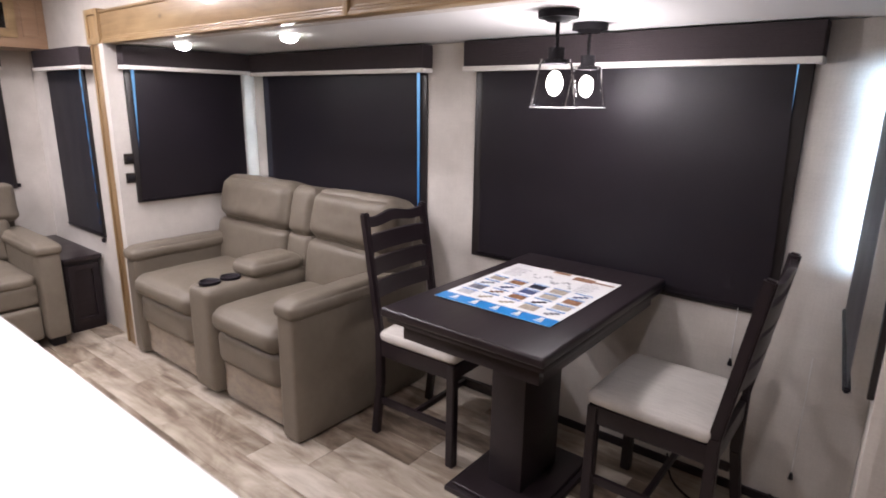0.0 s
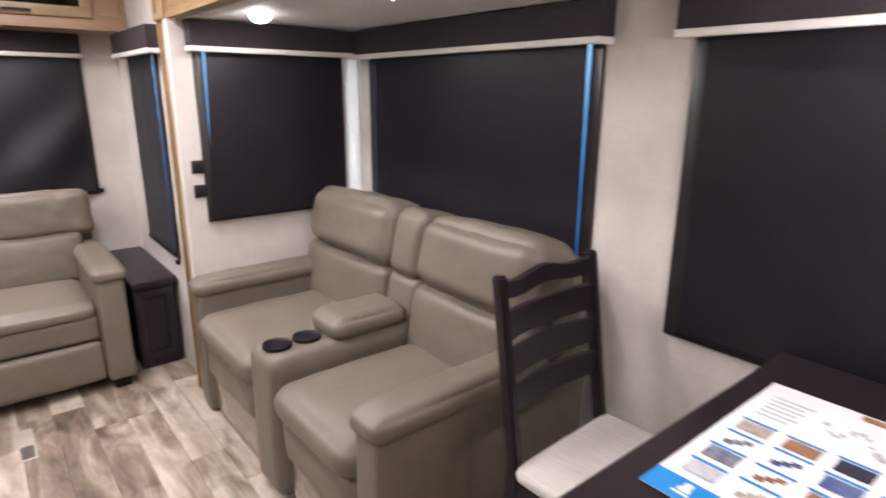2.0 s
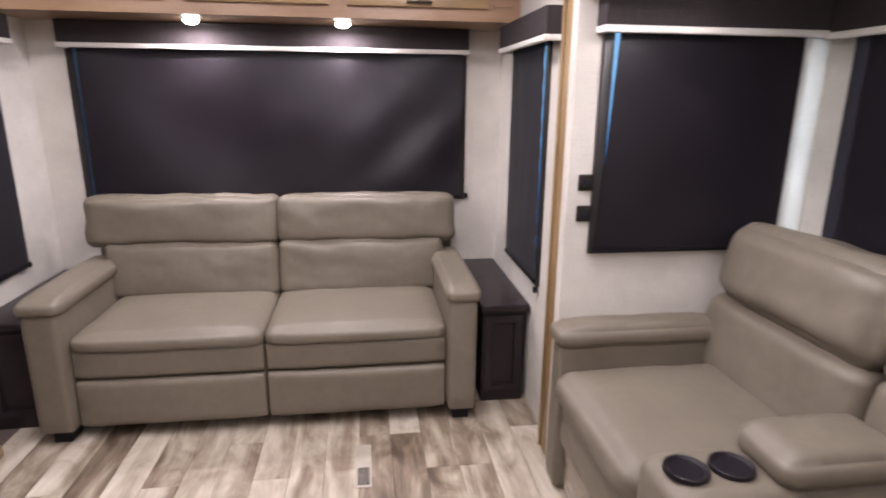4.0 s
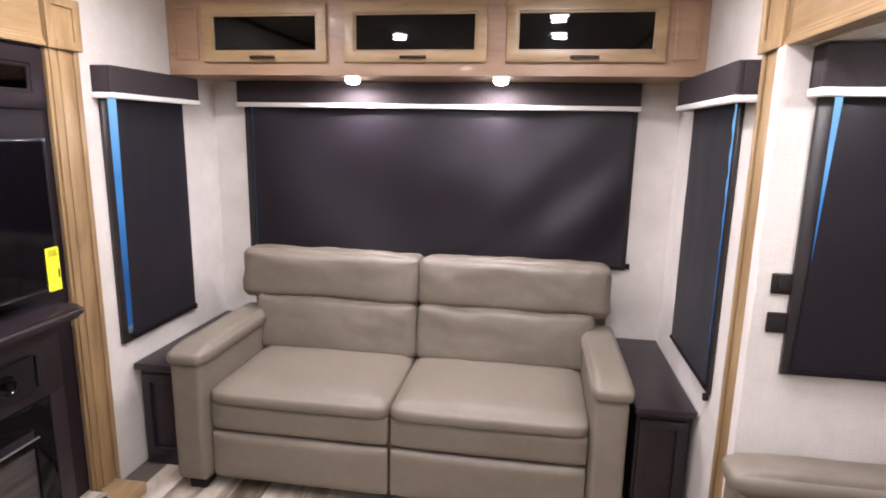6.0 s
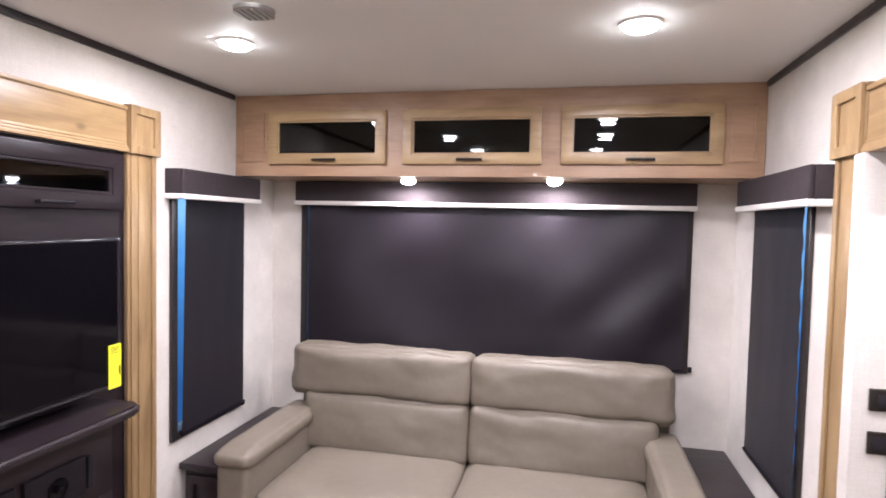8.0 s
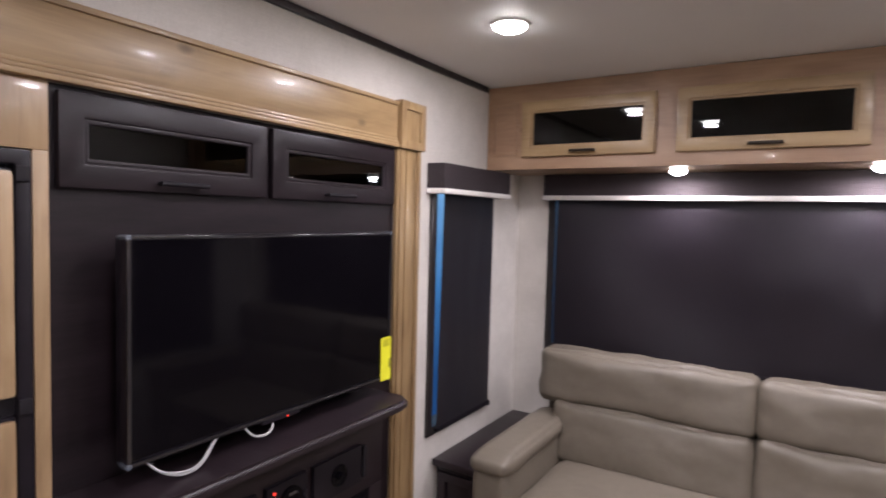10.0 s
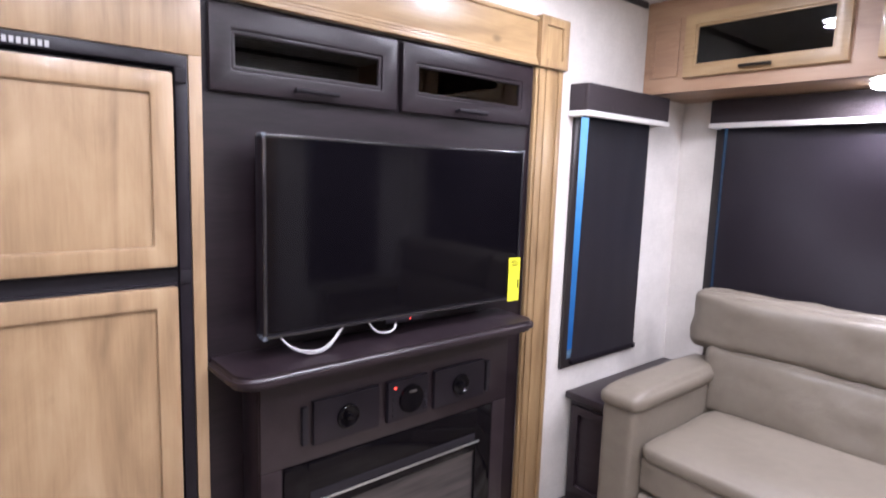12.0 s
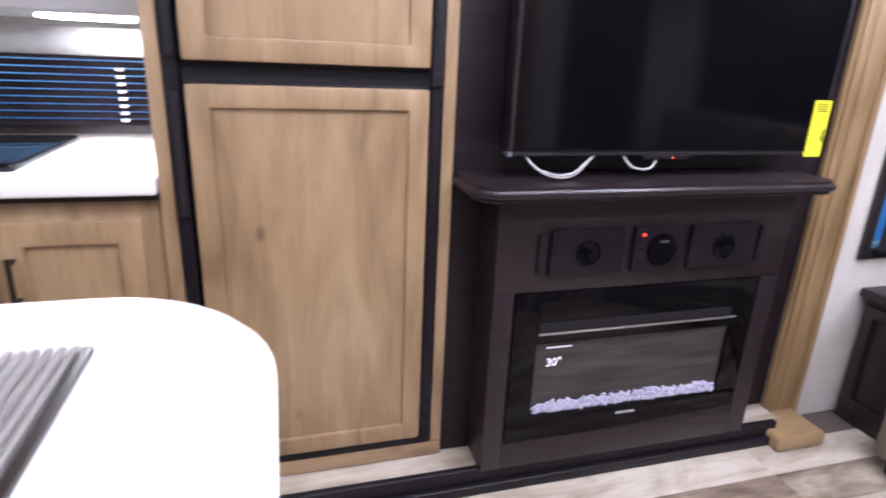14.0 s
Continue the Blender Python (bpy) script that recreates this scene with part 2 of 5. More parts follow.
def maple(name, along, dark, mid, pale, rough=0.36):
    """Knotty maple: broad cloudy figure, long streaks of grain, and a few small dark knots."""
    m = bpy.data.materials.new(name)
    m.use_nodes = True
    n, link = m.node_tree.nodes, m.node_tree.links.new
    p = n["Principled BSDF"]
    co = n.new("ShaderNodeTexCoord")

    def layer(cross, length, scale, detail, twist):
        mp = n.new("ShaderNodeMapping")
        mp.inputs["Scale"].default_value = [length if k == along else cross for k in "xyz"]
        link(co.outputs["Object"], mp.inputs["Vector"])
        nz = n.new("ShaderNodeTexNoise")
        nz.inputs["Scale"].default_value, nz.inputs["Detail"].default_value, nz.inputs["Distortion"].default_value = scale, detail, twist
        link(mp.outputs[0], nz.inputs["Vector"])
        return nz.outputs[0]

    def combine(a, b, share):
        mul = n.new("ShaderNodeMath")
        mul.operation = "MULTIPLY"
        mul.inputs[1].default_value = 1 - share
        link(a, mul.inputs[0])
        add = n.new("ShaderNodeMath")
        add.operation = "MULTIPLY_ADD"
        add.inputs[1].default_value = share
        link(b, add.inputs[0])
        link(mul.outputs[0], add.inputs[2])
        return add.outputs[0]

    figure = layer(3.4, 1.0, 2.4, 5, 0.9)
    grain = combine(figure, layer(4.5, 0.4, 4.0, 6, 1.6), 0.30)
    grain = combine(grain, layer(22.0, 1.1, 6.0, 4, 0.3), 0.13)
    ramp = n.new("ShaderNodeValToRGB")
    ramp.color_ramp.elements[0].position, ramp.color_ramp.elements[1].position = 0.33, 0.66
    ramp.color_ramp.elements[0].color, ramp.color_ramp.elements[1].color = (*dark, 1), (*pale, 1)
    e = ramp.color_ramp.elements.new(0.5)
    e.color = (*mid, 1)
    link(grain, ramp.inputs[0])
    mp = n.new("ShaderNodeMapping")
    mp.inputs["Scale"].default_value = [0.55 if k == along else 1.0 for k in "xyz"]
    link(co.outputs["Object"], mp.inputs["Vector"])
    vo = n.new("ShaderNodeTexVoronoi")
    vo.inputs["Scale"].default_value = 6.5
    link(mp.outputs[0], vo.inputs["Vector"])
    knot = n.new("ShaderNodeMapRange")
    knot.inputs["From Min"].default_value, knot.inputs["From Max"].default_value = 0.03, 0.10
    knot.inputs["To Min"].default_value, knot.inputs["To Max"].default_value = 0.6, 0.0
    link(vo.outputs["Distance"], knot.inputs["Value"])
    mix = n.new("ShaderNodeMix")
    mix.data_type = "RGBA"
    link(knot.outputs[0], mix.inputs["Factor"])
    link(ramp.outputs[0], mix.inputs["A"])
    mix.inputs["B"].default_value = (dark[0] * 0.35, dark[1] * 0.32, dark[2] * 0.3, 1)
    link(mix.outputs["Result"], p.inputs["Base Color"])
    rr = n.new("ShaderNodeMapRange")
    rr.inputs["To Min"].default_value, rr.inputs["To Max"].default_value = rough + 0.1, rough - 0.08
    link(grain, rr.inputs["Value"])
    link(rr.outputs[0], p.inputs["Roughness"])
    p.inputs["Coat Weight"].default_value = 0.12
    bp = n.new("ShaderNodeBump")
    bp.inputs["Strength"].default_value, bp.inputs["Distance"].default_value = 0.12, 0.002
    link(grain, bp.inputs["Height"])
    link(bp.outputs[0], p.inputs["Normal"])
    return m


M_GOLD = {k: maple("golden_maple_along_" + k, k, (0.175, 0.108, 0.050), (0.295, 0.194, 0.096), (0.385, 0.268, 0.140)) for k in "xyz"}
M_POST = maple("brown_maple_post", "z", (0.165, 0.100, 0.046), (0.262, 0.170, 0.082), (0.335, 0.228, 0.116), 0.4)
M_WOOD = {k: maple("maple_along_" + k, k, (0.178, 0.110, 0.056), (0.312, 0.207, 0.113), (0.400, 0.284, 0.166)) for k in "xyz"}
M_ROSE = maple("brown_maple_frame", "y", (0.21, 0.120, 0.070), (0.295, 0.178, 0.106), (0.36, 0.230, 0.142), 0.40)
M_DARK = material("espresso_wood", (0.0112, 0.0072, 0.0090), (0.0225, 0.0148, 0.0182), scale=6, rough=0.37, spec=0.42, bump=0.16, stretch=(4, 0.6, 4), fine=40)
M_GREY = material("charcoal_wood", (0.0070, 0.0044, 0.0058), (0.0165, 0.0104, 0.0132), scale=6, rough=0.42, bump=0.10, spec=0.30, stretch=(0.6, 4, 4), fine=40)
M_LEATHER = leather_material()
M_SHADE = weave("black_shade_cloth", (0.0160, 0.0112, 0.0165), (0.0235, 0.0172, 0.0240), pitch=0.0012, rough=0.40, bump=0.08)
M_SHADE.node_tree.nodes["Principled BSDF"].inputs["Specular IOR Level"].default_value = 0.62
M_SHADE.node_tree.nodes["Principled BSDF"].inputs["Sheen Weight"].default_value = 0.08
M_VAL = weave("charcoal_valance_cloth", (0.027, 0.0205, 0.0225), (0.042, 0.0325, 0.0355), pitch=0.003, rough=0.8, bump=0.4)
M_TRIM = weave("white_cord_trim", (0.66, 0.63, 0.59), (0.78, 0.75, 0.71), pitch=0.004, rough=0.5, bump=0.4)
M_FRAME = material("black_brown_window_frame", (0.014, 0.011, 0.011), (0.022, 0.018, 0.018), scale=10, rough=0.35, bump=0.02)
M_SEAT = weave("cream_seat_cloth", (0.54, 0.51, 0.47), (0.66, 0.63, 0.59), pitch=0.0045, rough=0.85, bump=0.9, axes=(0, 1, 0))
M_WHITE = material("white_solid_counter", (0.78, 0.77, 0.76), (0.83, 0.82, 0.81), scale=4, rough=0.22, bump=0.0, fine=120)
M_TVGLASS = material("tv_screen", (0.0022, 0.0018, 0.0028), (0.0036, 0.003, 0.0042), scale=3, rough=0.08, bump=0, rough_var=0.015, spec=0.18)
M_BLACK = material("black_plastic", (0.008, 0.0062, 0.0085), (0.0135, 0.0105, 0.0145), scale=12, rough=0.38, bump=0.02, spec=0.22)
M_GLOSS = material("film_covered_black_edge", (0.010, 0.009, 0.011), (0.015, 0.014, 0.016), scale=30, rough=0.16, bump=0.1, spec=0.9)
M_MATTE = material("matte_black", (0.009, 0.0072, 0.0095), (0.0135, 0.011, 0.014), scale=12, rough=0.7, bump=0.02, spec=0.25)
M_BRONZE = material("dark_bronze", (0.030, 0.024, 0.020), (0.045, 0.038, 0.032), scale=20, rough=0.35, bump=0.02, metal=0.7)
M_SMOKE = thin_glass("smoked_glass", (0.20, 0.19, 0.205), 0.02, 1.45)
M_PANE = clear("window_glass", (0.95, 0.98, 1.0), 0.0, 1.0, 1.05)
M_PENDANT = thin_glass("clear_pendant_glass", (0.98, 0.98, 0.98), 0.05, 1.09)
# Opaque pale grey that paints the highlight along the clear pendant rim.
M_RIM_HIGHLIGHT = material("painted_rim_highlight", (0.55, 0.55, 0.55), (0.65, 0.65, 0.65), rough=0.15, bump=0)
M_PAPER = material("white_paper", (0.74, 0.74, 0.74), (0.80, 0.80, 0.80), scale=6, rough=0.35, bump=0.01)
M_BLUE = material("print_blue", (0.02, 0.19, 0.52), (0.03, 0.26, 0.62), scale=20, rough=0.35, bump=0)
M_YELLOW = material("yellow_label", (0.75, 0.72, 0.02), (0.80, 0.78, 0.04), scale=20, rough=0.4, bump=0)
M_CABLE = material("grey_cable", (0.33, 0.32, 0.32), (0.40, 0.39, 0.39), scale=30, rough=0.4, bump=0.02)
M_REGISTER = material("beige_metal", (0.36, 0.315, 0.265), (0.43, 0.38, 0.325), scale=20, rough=0.45, bump=0.02)
M_STEEL = material("brushed_steel", (0.42, 0.41, 0.40), (0.55, 0.54, 0.53), scale=10, rough=0.42, bump=0.03, stretch=(1, 12, 1), metal=0.9)
M_LENS = glowing("lamp_lens", (1.0, 0.96, 0.91), 60.0)
M_BULB = glowing("glowing_bulb", (1.0, 0.93, 0.84), 16.0)
M_FLOOR = plank_material()
# Film-wrapped leather; the paler warm tone paints the floor's reflection into its colour.
M_FILM_REFLECTION = material("film_leather_floor_reflection", (0.185, 0.15, 0.115), (0.30, 0.245, 0.185), scale=14, rough=0.2, bump=0.6, stretch=(1, 1, 2), fine=40, coat=0.4)
M_JOINT = material("floor_joint", (0.07, 0.055, 0.045), (0.09, 0.07, 0.06), rough=0.7)
M_OUT = distance(glowing("hazy_daylight", (0.07, 0.27, 0.64), 0.9))
M_CRYSTAL = glowing("lit_crystals", (0.76, 0.73, 0.92), 0.11, (0.30, 0.28, 0.36))
M_RED = glowing("red_indicator", (1.0, 0.05, 0.03), 1.6)
M_SCREENGREY = glowing("dim_flame_screen", (0.034, 0.028, 0.026), 0.4)
# Flame screen: the front glass's horizontal reflections are painted into its colour.
M_FLAME_STREAKS = reflection_streaks(glowing("flame_screen_reflections", (0.034, 0.028, 0.026), 0.32), (0.014, 0.011, 0.011), (0.044, 0.036, 0.033), (1.5, 1.0, 16.0), 2.6)
M_DIGIT = glowing("white_digits", (0.9, 0.9, 0.95), 0.16)

# ---- building helpers ----
ORIGIN = {}


def thing(name, x, y, z, label, category, group="", kind=""):
    """An empty at the thing's base; its parts are given in the same axes as the empty's parent space."""
    ob = new(name)
    ob.empty_display_size = 0.05
    ob.location = (x, y, z)
    ORIGIN[ob] = Vector((x, y, z))
    return tagged(ob, label, category, group, kind)


def link_mesh(name, bm, mat):
    me = bpy.data.meshes.new(name)
    bm.normal_update()
    bm.to_mesh(me)
    bm.free()
    for m in mat if isinstance(mat, (list, tuple)) else [mat]:
        me.materials.append(m)
    return me


def part(name, bm, mat, parent, label="", smooth=True):
    """Links a bmesh, in world axes, as one mesh under a thing or a part."""
    o = ORIGIN[parent]
    bmesh.ops.translate(bm, verts=bm.verts[:], vec=-o)
    me = link_mesh(name, bm, mat)
    if smooth:
        me.shade_smooth()
        me.set_sharp_from_angle(angle=radians(38))
    ob = new(name, me)
    ob.parent = parent
    ORIGIN[ob] = o
    return tagged(ob, label)


def single(name, bm, mat, label, category="", kind="", at=None, smooth=True):
    """A thing or a piece of the setting that is one mesh."""
    o = Vector(at) if at else Vector((0, 0, 0))
    bmesh.ops.translate(bm, verts=bm.verts[:], vec=-o)
    me = link_mesh(name, bm, mat)
    if smooth:
        me.shade_smooth()
        me.set_sharp_from_angle(angle=radians(38))
    ob = new(name, me)
    ob.location = o
    ORIGIN[ob] = o
    return tagged(ob, label, category, "", kind)


def box(bm, x0, x1, y0, y1, z0, z1, bev=0.0, seg=2):
    x0, x1, y0, y1, z0, z1 = min(x0, x1), max(x0, x1), min(y0, y1), max(y0, y1), min(z0, z1), max(z0, z1)
    m = Matrix.Translation(((x0 + x1) / 2, (y0 + y1) / 2, (z0 + z1) / 2)) @ Matrix.Diagonal((x1 - x0, y1 - y0, z1 - z0, 1))
    vs = bmesh.ops.create_cube(bm, size=1.0, matrix=m)["verts"]
    if bev:
        bev = min(bev, 0.45 * min(x1 - x0, y1 - y0, z1 - z0))
        es = list({e for v in vs for e in v.link_edges})
        out = bmesh.ops.bevel(bm, geom=es, offset=bev, segments=seg, profile=0.6, affect="EDGES")
        vs = list({v for v in vs if v.is_valid} | set(out["verts"]))
    return vs


def boxed(x0, x1, y0, y1, z0, z1, bev=0.0, seg=2):
    bm = bmesh.new()
    box(bm, x0, x1, y0, y1, z0, z1, bev, seg)
    return bm


def cyl(bm, x, y, z, r, h, axis="z", n=24, r2=None, caps=True):
    turn = {"z": Matrix.Identity(4), "x": Matrix.Rotation(radians(90), 4, "Y"), "y": Matrix.Rotation(radians(-90), 4, "X")}[axis]
    m = Matrix.Translation((x, y, z)) @ turn
    return bmesh.ops.create_cone(bm, cap_ends=caps, segments=n, radius1=r, radius2=r if r2 is None else r2, depth=h, matrix=m)["verts"]


def rod(bm, a, b, r, n=8):
    a, b = Vector(a), Vector(b)
    d = b - a
    m = Matrix.Translation((a + b) / 2) @ d.to_track_quat("Z", "Y").to_matrix().to_4x4()
    return bmesh.ops.create_cone(bm, cap_ends=True, segments=n, radius1=r, radius2=r, depth=d.length, matrix=m)["verts"]


def bar(bm, a, b, w, d, bev=0.004, up=(0, 1, 0)):
    """A straight square bar from a to b, w across and d deep; up is the way of its depth."""
    a, b = Vector(a), Vector(b)
    zz = (b - a).normalized()
    xx = Vector(up).cross(zz).normalized()
    yy = zz.cross(xx)
    m = Matrix((xx, yy, zz)).transposed().to_4x4()
    m.translation = (a + b) / 2
    vs = bmesh.ops.create_cube(bm, size=1.0, matrix=m @ Matrix.Diagonal((w, d, (b - a).length, 1)))["verts"]
    if bev:
        bmesh.ops.bevel(bm, geom=list({e for v in vs for e in v.link_edges}), offset=bev, segments=2, affect="EDGES")


def cushion(x0, x1, y0, y1, z0, z1, r=0.03, puff=(0, 0, 0), n=12, crease=0.0, seed=0.0, tilt=0.0, axis="x", pivot=None):
    """A stuffed block: rounded edges, swollen faces, slight creases, tilted about its foot."""
    bm = bmesh.new()
    bmesh.ops.create_cube(bm, size=2.0)
    bmesh.ops.subdivide_edges(bm, edges=bm.edges[:], cuts=n, use_grid_fill=True)
    h = Vector(((x1 - x0) / 2, (y1 - y0) / 2, (z1 - z0) / 2))
    c = Vector(((x0 + x1) / 2, (y0 + y1) / 2, (z0 + z1) / 2))
    r = min(r, min(h) * 0.95)
    for v in bm.verts:
        s = Vector([math.copysign(abs(q) ** 0.8, q) for q in v.co])
        p = Vector((s.x * h.x, s.y * h.y, s.z * h.z))
        inner = Vector([max(-(h[k] - r), min(h[k] - r, p[k])) for k in range(3)])
        d = p - inner
        if d.length > 1e-9:
            p = inner + d.normalized() * r
        for k in range(3):
            i, j = (k + 1) % 3, (k + 2) % 3
            if abs(v.co[k]) > 0.999:
                p[k] += math.copysign(puff[k], v.co[k]) * (1 - v.co[i] ** 4) * (1 - v.co[j] ** 4)
        if crease:
            q = (p + c) * 7.0 + Vector((seed, seed * 1.7, 0))
            p += crease * (noise.noise(q) + 0.5 * noise.noise(q * 2.7)) * d.normalized() if d.length > 1e-9 else Vector((0, 0, 0))
        v.co = p + c
    if tilt:
        pv = Vector(pivot) if pivot else Vector((c.x, c.y, z0))
        bmesh.ops.rotate(bm, verts=bm.verts[:], cent=pv, matrix=Matrix.Rotation(radians(tilt), 3, axis.upper()))
    return bm


def tube(name, points, r, mat, parent, label=""):
    cu = bpy.data.curves.new(name, "CURVE")
    cu.dimensions, cu.bevel_depth, cu.bevel_resolution = "3D", r, 3
    sp = cu.splines.new("NURBS")
    sp.points.add(len(points) - 1)
    for q, c in zip(sp.points, points):
        q.co = (*(Vector(c)), 1)
    sp.use_endpoint_u, sp.order_u = True, 3
    tmp = bpy.data.objects.new(name, cu)
    me = bpy.data.meshes.new_from_object(tmp)
    bpy.data.objects.remove(tmp)
    bm = bmesh.new()
    bm.from_mesh(me)
    bpy.data.meshes.remove(me)
    return part(name, bm, mat, parent, label)


def letters(name, text, size, m, mat, parent, label=""):
    cu = bpy.data.curves.new(name, "FONT")
    cu.body, cu.size, cu.extrude, cu.align_x, cu.align_y = text, size, 0.0006, "CENTER", "CENTER"
    tmp = bpy.data.objects.new(name, cu)
    me = bpy.data.meshes.new_from_object(tmp)
    bpy.data.objects.remove(tmp)
    bm = bmesh.new()
    bm.from_mesh(me)
    bpy.data.meshes.remove(me)
    bmesh.ops.transform(bm, verts=bm.verts[:], matrix=m)
    return part(name, bm, mat, parent, label, smooth=False)


class Plane:
    """A wall's face: axis 'x' or 'y' is its normal, at is its place, way is the side of the room."""

    def __init__(self, axis, at, way):
        self.axis, self.at, self.way = axis, at, way

    def box(self, bm, u0, u1, d0, d1, z0, z1, bev=0.0, seg=2):
        a, b = self.at + self.way * d0, self.at + self.way * d1
        if self.axis == "y":
            return box(bm, u0, u1, a, b, z0, z1, bev, seg)
        return box(bm, a, b, u0, u1, z0, z1, bev, seg)

    def boxed(self, u0, u1, d0, d1, z0, z1, bev=0.0, seg=2):
        bm = bmesh.new()
        self.box(bm, u0, u1, d0, d1, z0, z1, bev, seg)
        return bm

    def point(self, u, d, z):
        a = self.at + self.way * d
        return (u, a, z) if self.axis == "y" else (a, u, z)


def ring(bm, pl, u0, u1, z0, z1, w, d0, d1, bev=0.0):
    """A flat rectangular frame in one piece, w wide, standing from d0 to d1 off the plane."""
    outer, inner = ((u0, z0), (u1, z0), (u1, z1), (u0, z1)), ((u0 + w, z0 + w), (u1 - w, z0 + w), (u1 - w, z1 - w), (u0 + w, z1 - w))
    vs = [[bm.verts.new(pl.point(u, d, z)) for u, z in loop] for d in (d0, d1) for loop in (outer, inner)]
    fs = []
    for k in range(4):
        j = (k + 1) % 4
        fs += [bm.faces.new((vs[0][k], vs[0][j], vs[1][j], vs[1][k])), bm.faces.new((vs[2][k], vs[2][j], vs[3][j], vs[3][k]))]
        fs += [bm.faces.new((vs[0][k], vs[0][j], vs[2][j], vs[2][k])), bm.faces.new((vs[1][k], vs[1][j], vs[3][j], vs[3][k]))]
    bmesh.ops.recalc_face_normals(bm, faces=fs)
    if bev:
        es = [e for e in {e for f in fs for e in f.edges} if len({v for v in e.verts if any(v in q for q in vs)}) == 2]
        side = [e for e in es if not (any(e.verts[0] in q for q in (vs[0], vs[2])) and any(e.verts[1] in q for q in (vs[1], vs[3]))) and not (any(e.verts[1] in q for q in (vs[0], vs[2])) and any(e.verts[0] in q for q in (vs[1], vs[3])))]
        bmesh.ops.bevel(bm, geom=side, offset=bev, segments=2, profile=0.6, affect="EDGES")


def wall(name, plane, u0, u1, z0, z1, thick, mat, label, holes=()):
    """A wall with thickness, and openings (u0, u1, z0, z1) right through it."""
    bm = bmesh.new()
    us = sorted({u0, u1, *[h[0] for h in holes], *[h[1] for h in holes]})
    for a, b in zip(us, us[1:]):
        z = z0
        for h in sorted([h for h in holes if h[0] <= a + 1e-6 and h[1] >= b - 1e-6], key=lambda h: h[2]):
            if h[2] > z + 1e-6:
                plane.box(bm, a, b, -thick, 0, z, h[2])
            z = h[3]
        if z1 > z + 1e-6:
            plane.box(bm, a, b, -thick, 0, z, z1)
    bmesh.ops.remove_doubles(bm, verts=bm.verts[:], dist=1e-5)
    return single(name, bm, mat, label, kind="structure", smooth=False)


# ---- the shell ----
X_REAR, Y_LEFT, Y_RIGHT, Z_CEIL, X_FRONT = -3.38, -0.655, 1.61, 2.045, 3.0
SL_X0, SL_X1, SL_Y, SL_Z = -2.115, 1.19, 2.42, 1.665
KIT_Y = -1.17
REAR, LEFT, RIGHT = Plane("x", X_REAR, 1), Plane("y", Y_LEFT, 1), Plane("y", Y_RIGHT, -1)
END, OUTER, FRONT_END = Plane("x", SL_X0, 1), Plane("y", SL_Y, -1), Plane("x", SL_X1, -1)

wall("wall_rear", REAR, Y_LEFT - 0.06, Y_RIGHT + 0.06, -0.05, Z_CEIL, 0.06, M_WALL, "off-white linen-textured rear wall", [(-0.46, 1.40, 0.84, 1.57)])
wall("wall_left", LEFT, X_REAR, -2.33, 0, Z_CEIL, 0.06, M_WALL, "off-white linen-textured side wall beside the television", [(-3.05, -2.59, 0.60, 1.57)])
wall("wall_left_header", LEFT, -2.33, X_FRONT, 1.70, Z_CEIL, 0.06, M_WALL, "off-white wall above the television slide-out")
wall("wall_right", RIGHT, X_REAR, -2.12, 0, Z_CEIL, 0.06, M_WALL, "off-white linen-textured side wall beside the sofa", [(-3.05, -2.55, 0.61, 1.57)])
wall("wall_right_header", RIGHT, -2.12, 1.21, SL_Z, Z_CEIL, 0.06, M_WALL, "off-white wall above the dinette slide-out")
wall("wall_right_front", RIGHT, 1.21, X_FRONT, 0, Z_CEIL, 0.06, M_WALL, "off-white side wall beyond the dinette")
wall("wall_front", Plane("x", X_FRONT, -1), KIT_Y, Y_RIGHT, 0, Z_CEIL, 0.06, M_WALL, "plain off-white wall closing the front")
wall("wall_slide_end", END, Y_RIGHT - 0.055, SL_Y + 0.05, 0, SL_Z, 0.05, M_WALL, "off-white textured end wall of the slide-out", [(1.665, 2.285, 0.87, 1.57)])
wall("wall_slide_outer", OUTER, SL_X0, SL_X1 + 0.05, 0, SL_Z, 0.05, M_WALL, "off-white textured outer wall of the slide-out", [(-1.95, -0.722, 0.74, 1.57), (-0.362, 0.85, 0.74, 1.57)])
wall("wall_slide_front", FRONT_END, Y_RIGHT, SL_Y, 0, SL_Z, 0.05, M_WALL, "off-white textured end wall beside the dinette", [(1.74, 2.36, 0.82, 1.57)])
wall("wall_kitchen_back", Plane("y", KIT_Y, 1), -2.40, X_FRONT, 0, 1.72, 0.05, M_WALL, "off-white back wall of the kitchen slide-out", [(-0.55, 0.55, 0.90, 1.085)])
wall("wall_kitchen_end", Plane("x", -2.345, 1), KIT_Y, Y_LEFT - 0.062, 0, 1.72, 0.05, M_WALL, "plain end wall of the kitchen slide-out")
single("ceiling", boxed(X_REAR - 0.06, X_FRONT + 0.06, Y_LEFT - 0.06, Y_RIGHT + 0.06, Z_CEIL, Z_CEIL + 0.05), M_CEIL, "smooth white ceiling panel", kind="structure")
single("ceiling_slide", boxed(SL_X0 - 0.05, SL_X1 + 0.05, Y_RIGHT + 0.002, SL_Y + 0.05, SL_Z + 0.002, SL_Z + 0.05), M_CEIL, "white lowered ceiling of the dinette slide-out", kind="structure")
single("ceiling_kitchen", boxed(-2.40, X_FRONT, KIT_Y - 0.05, Y_LEFT - 0.062, 1.722, 1.77), M_CEIL, "white lowered ceiling of the kitchen slide-out", kind="structure")
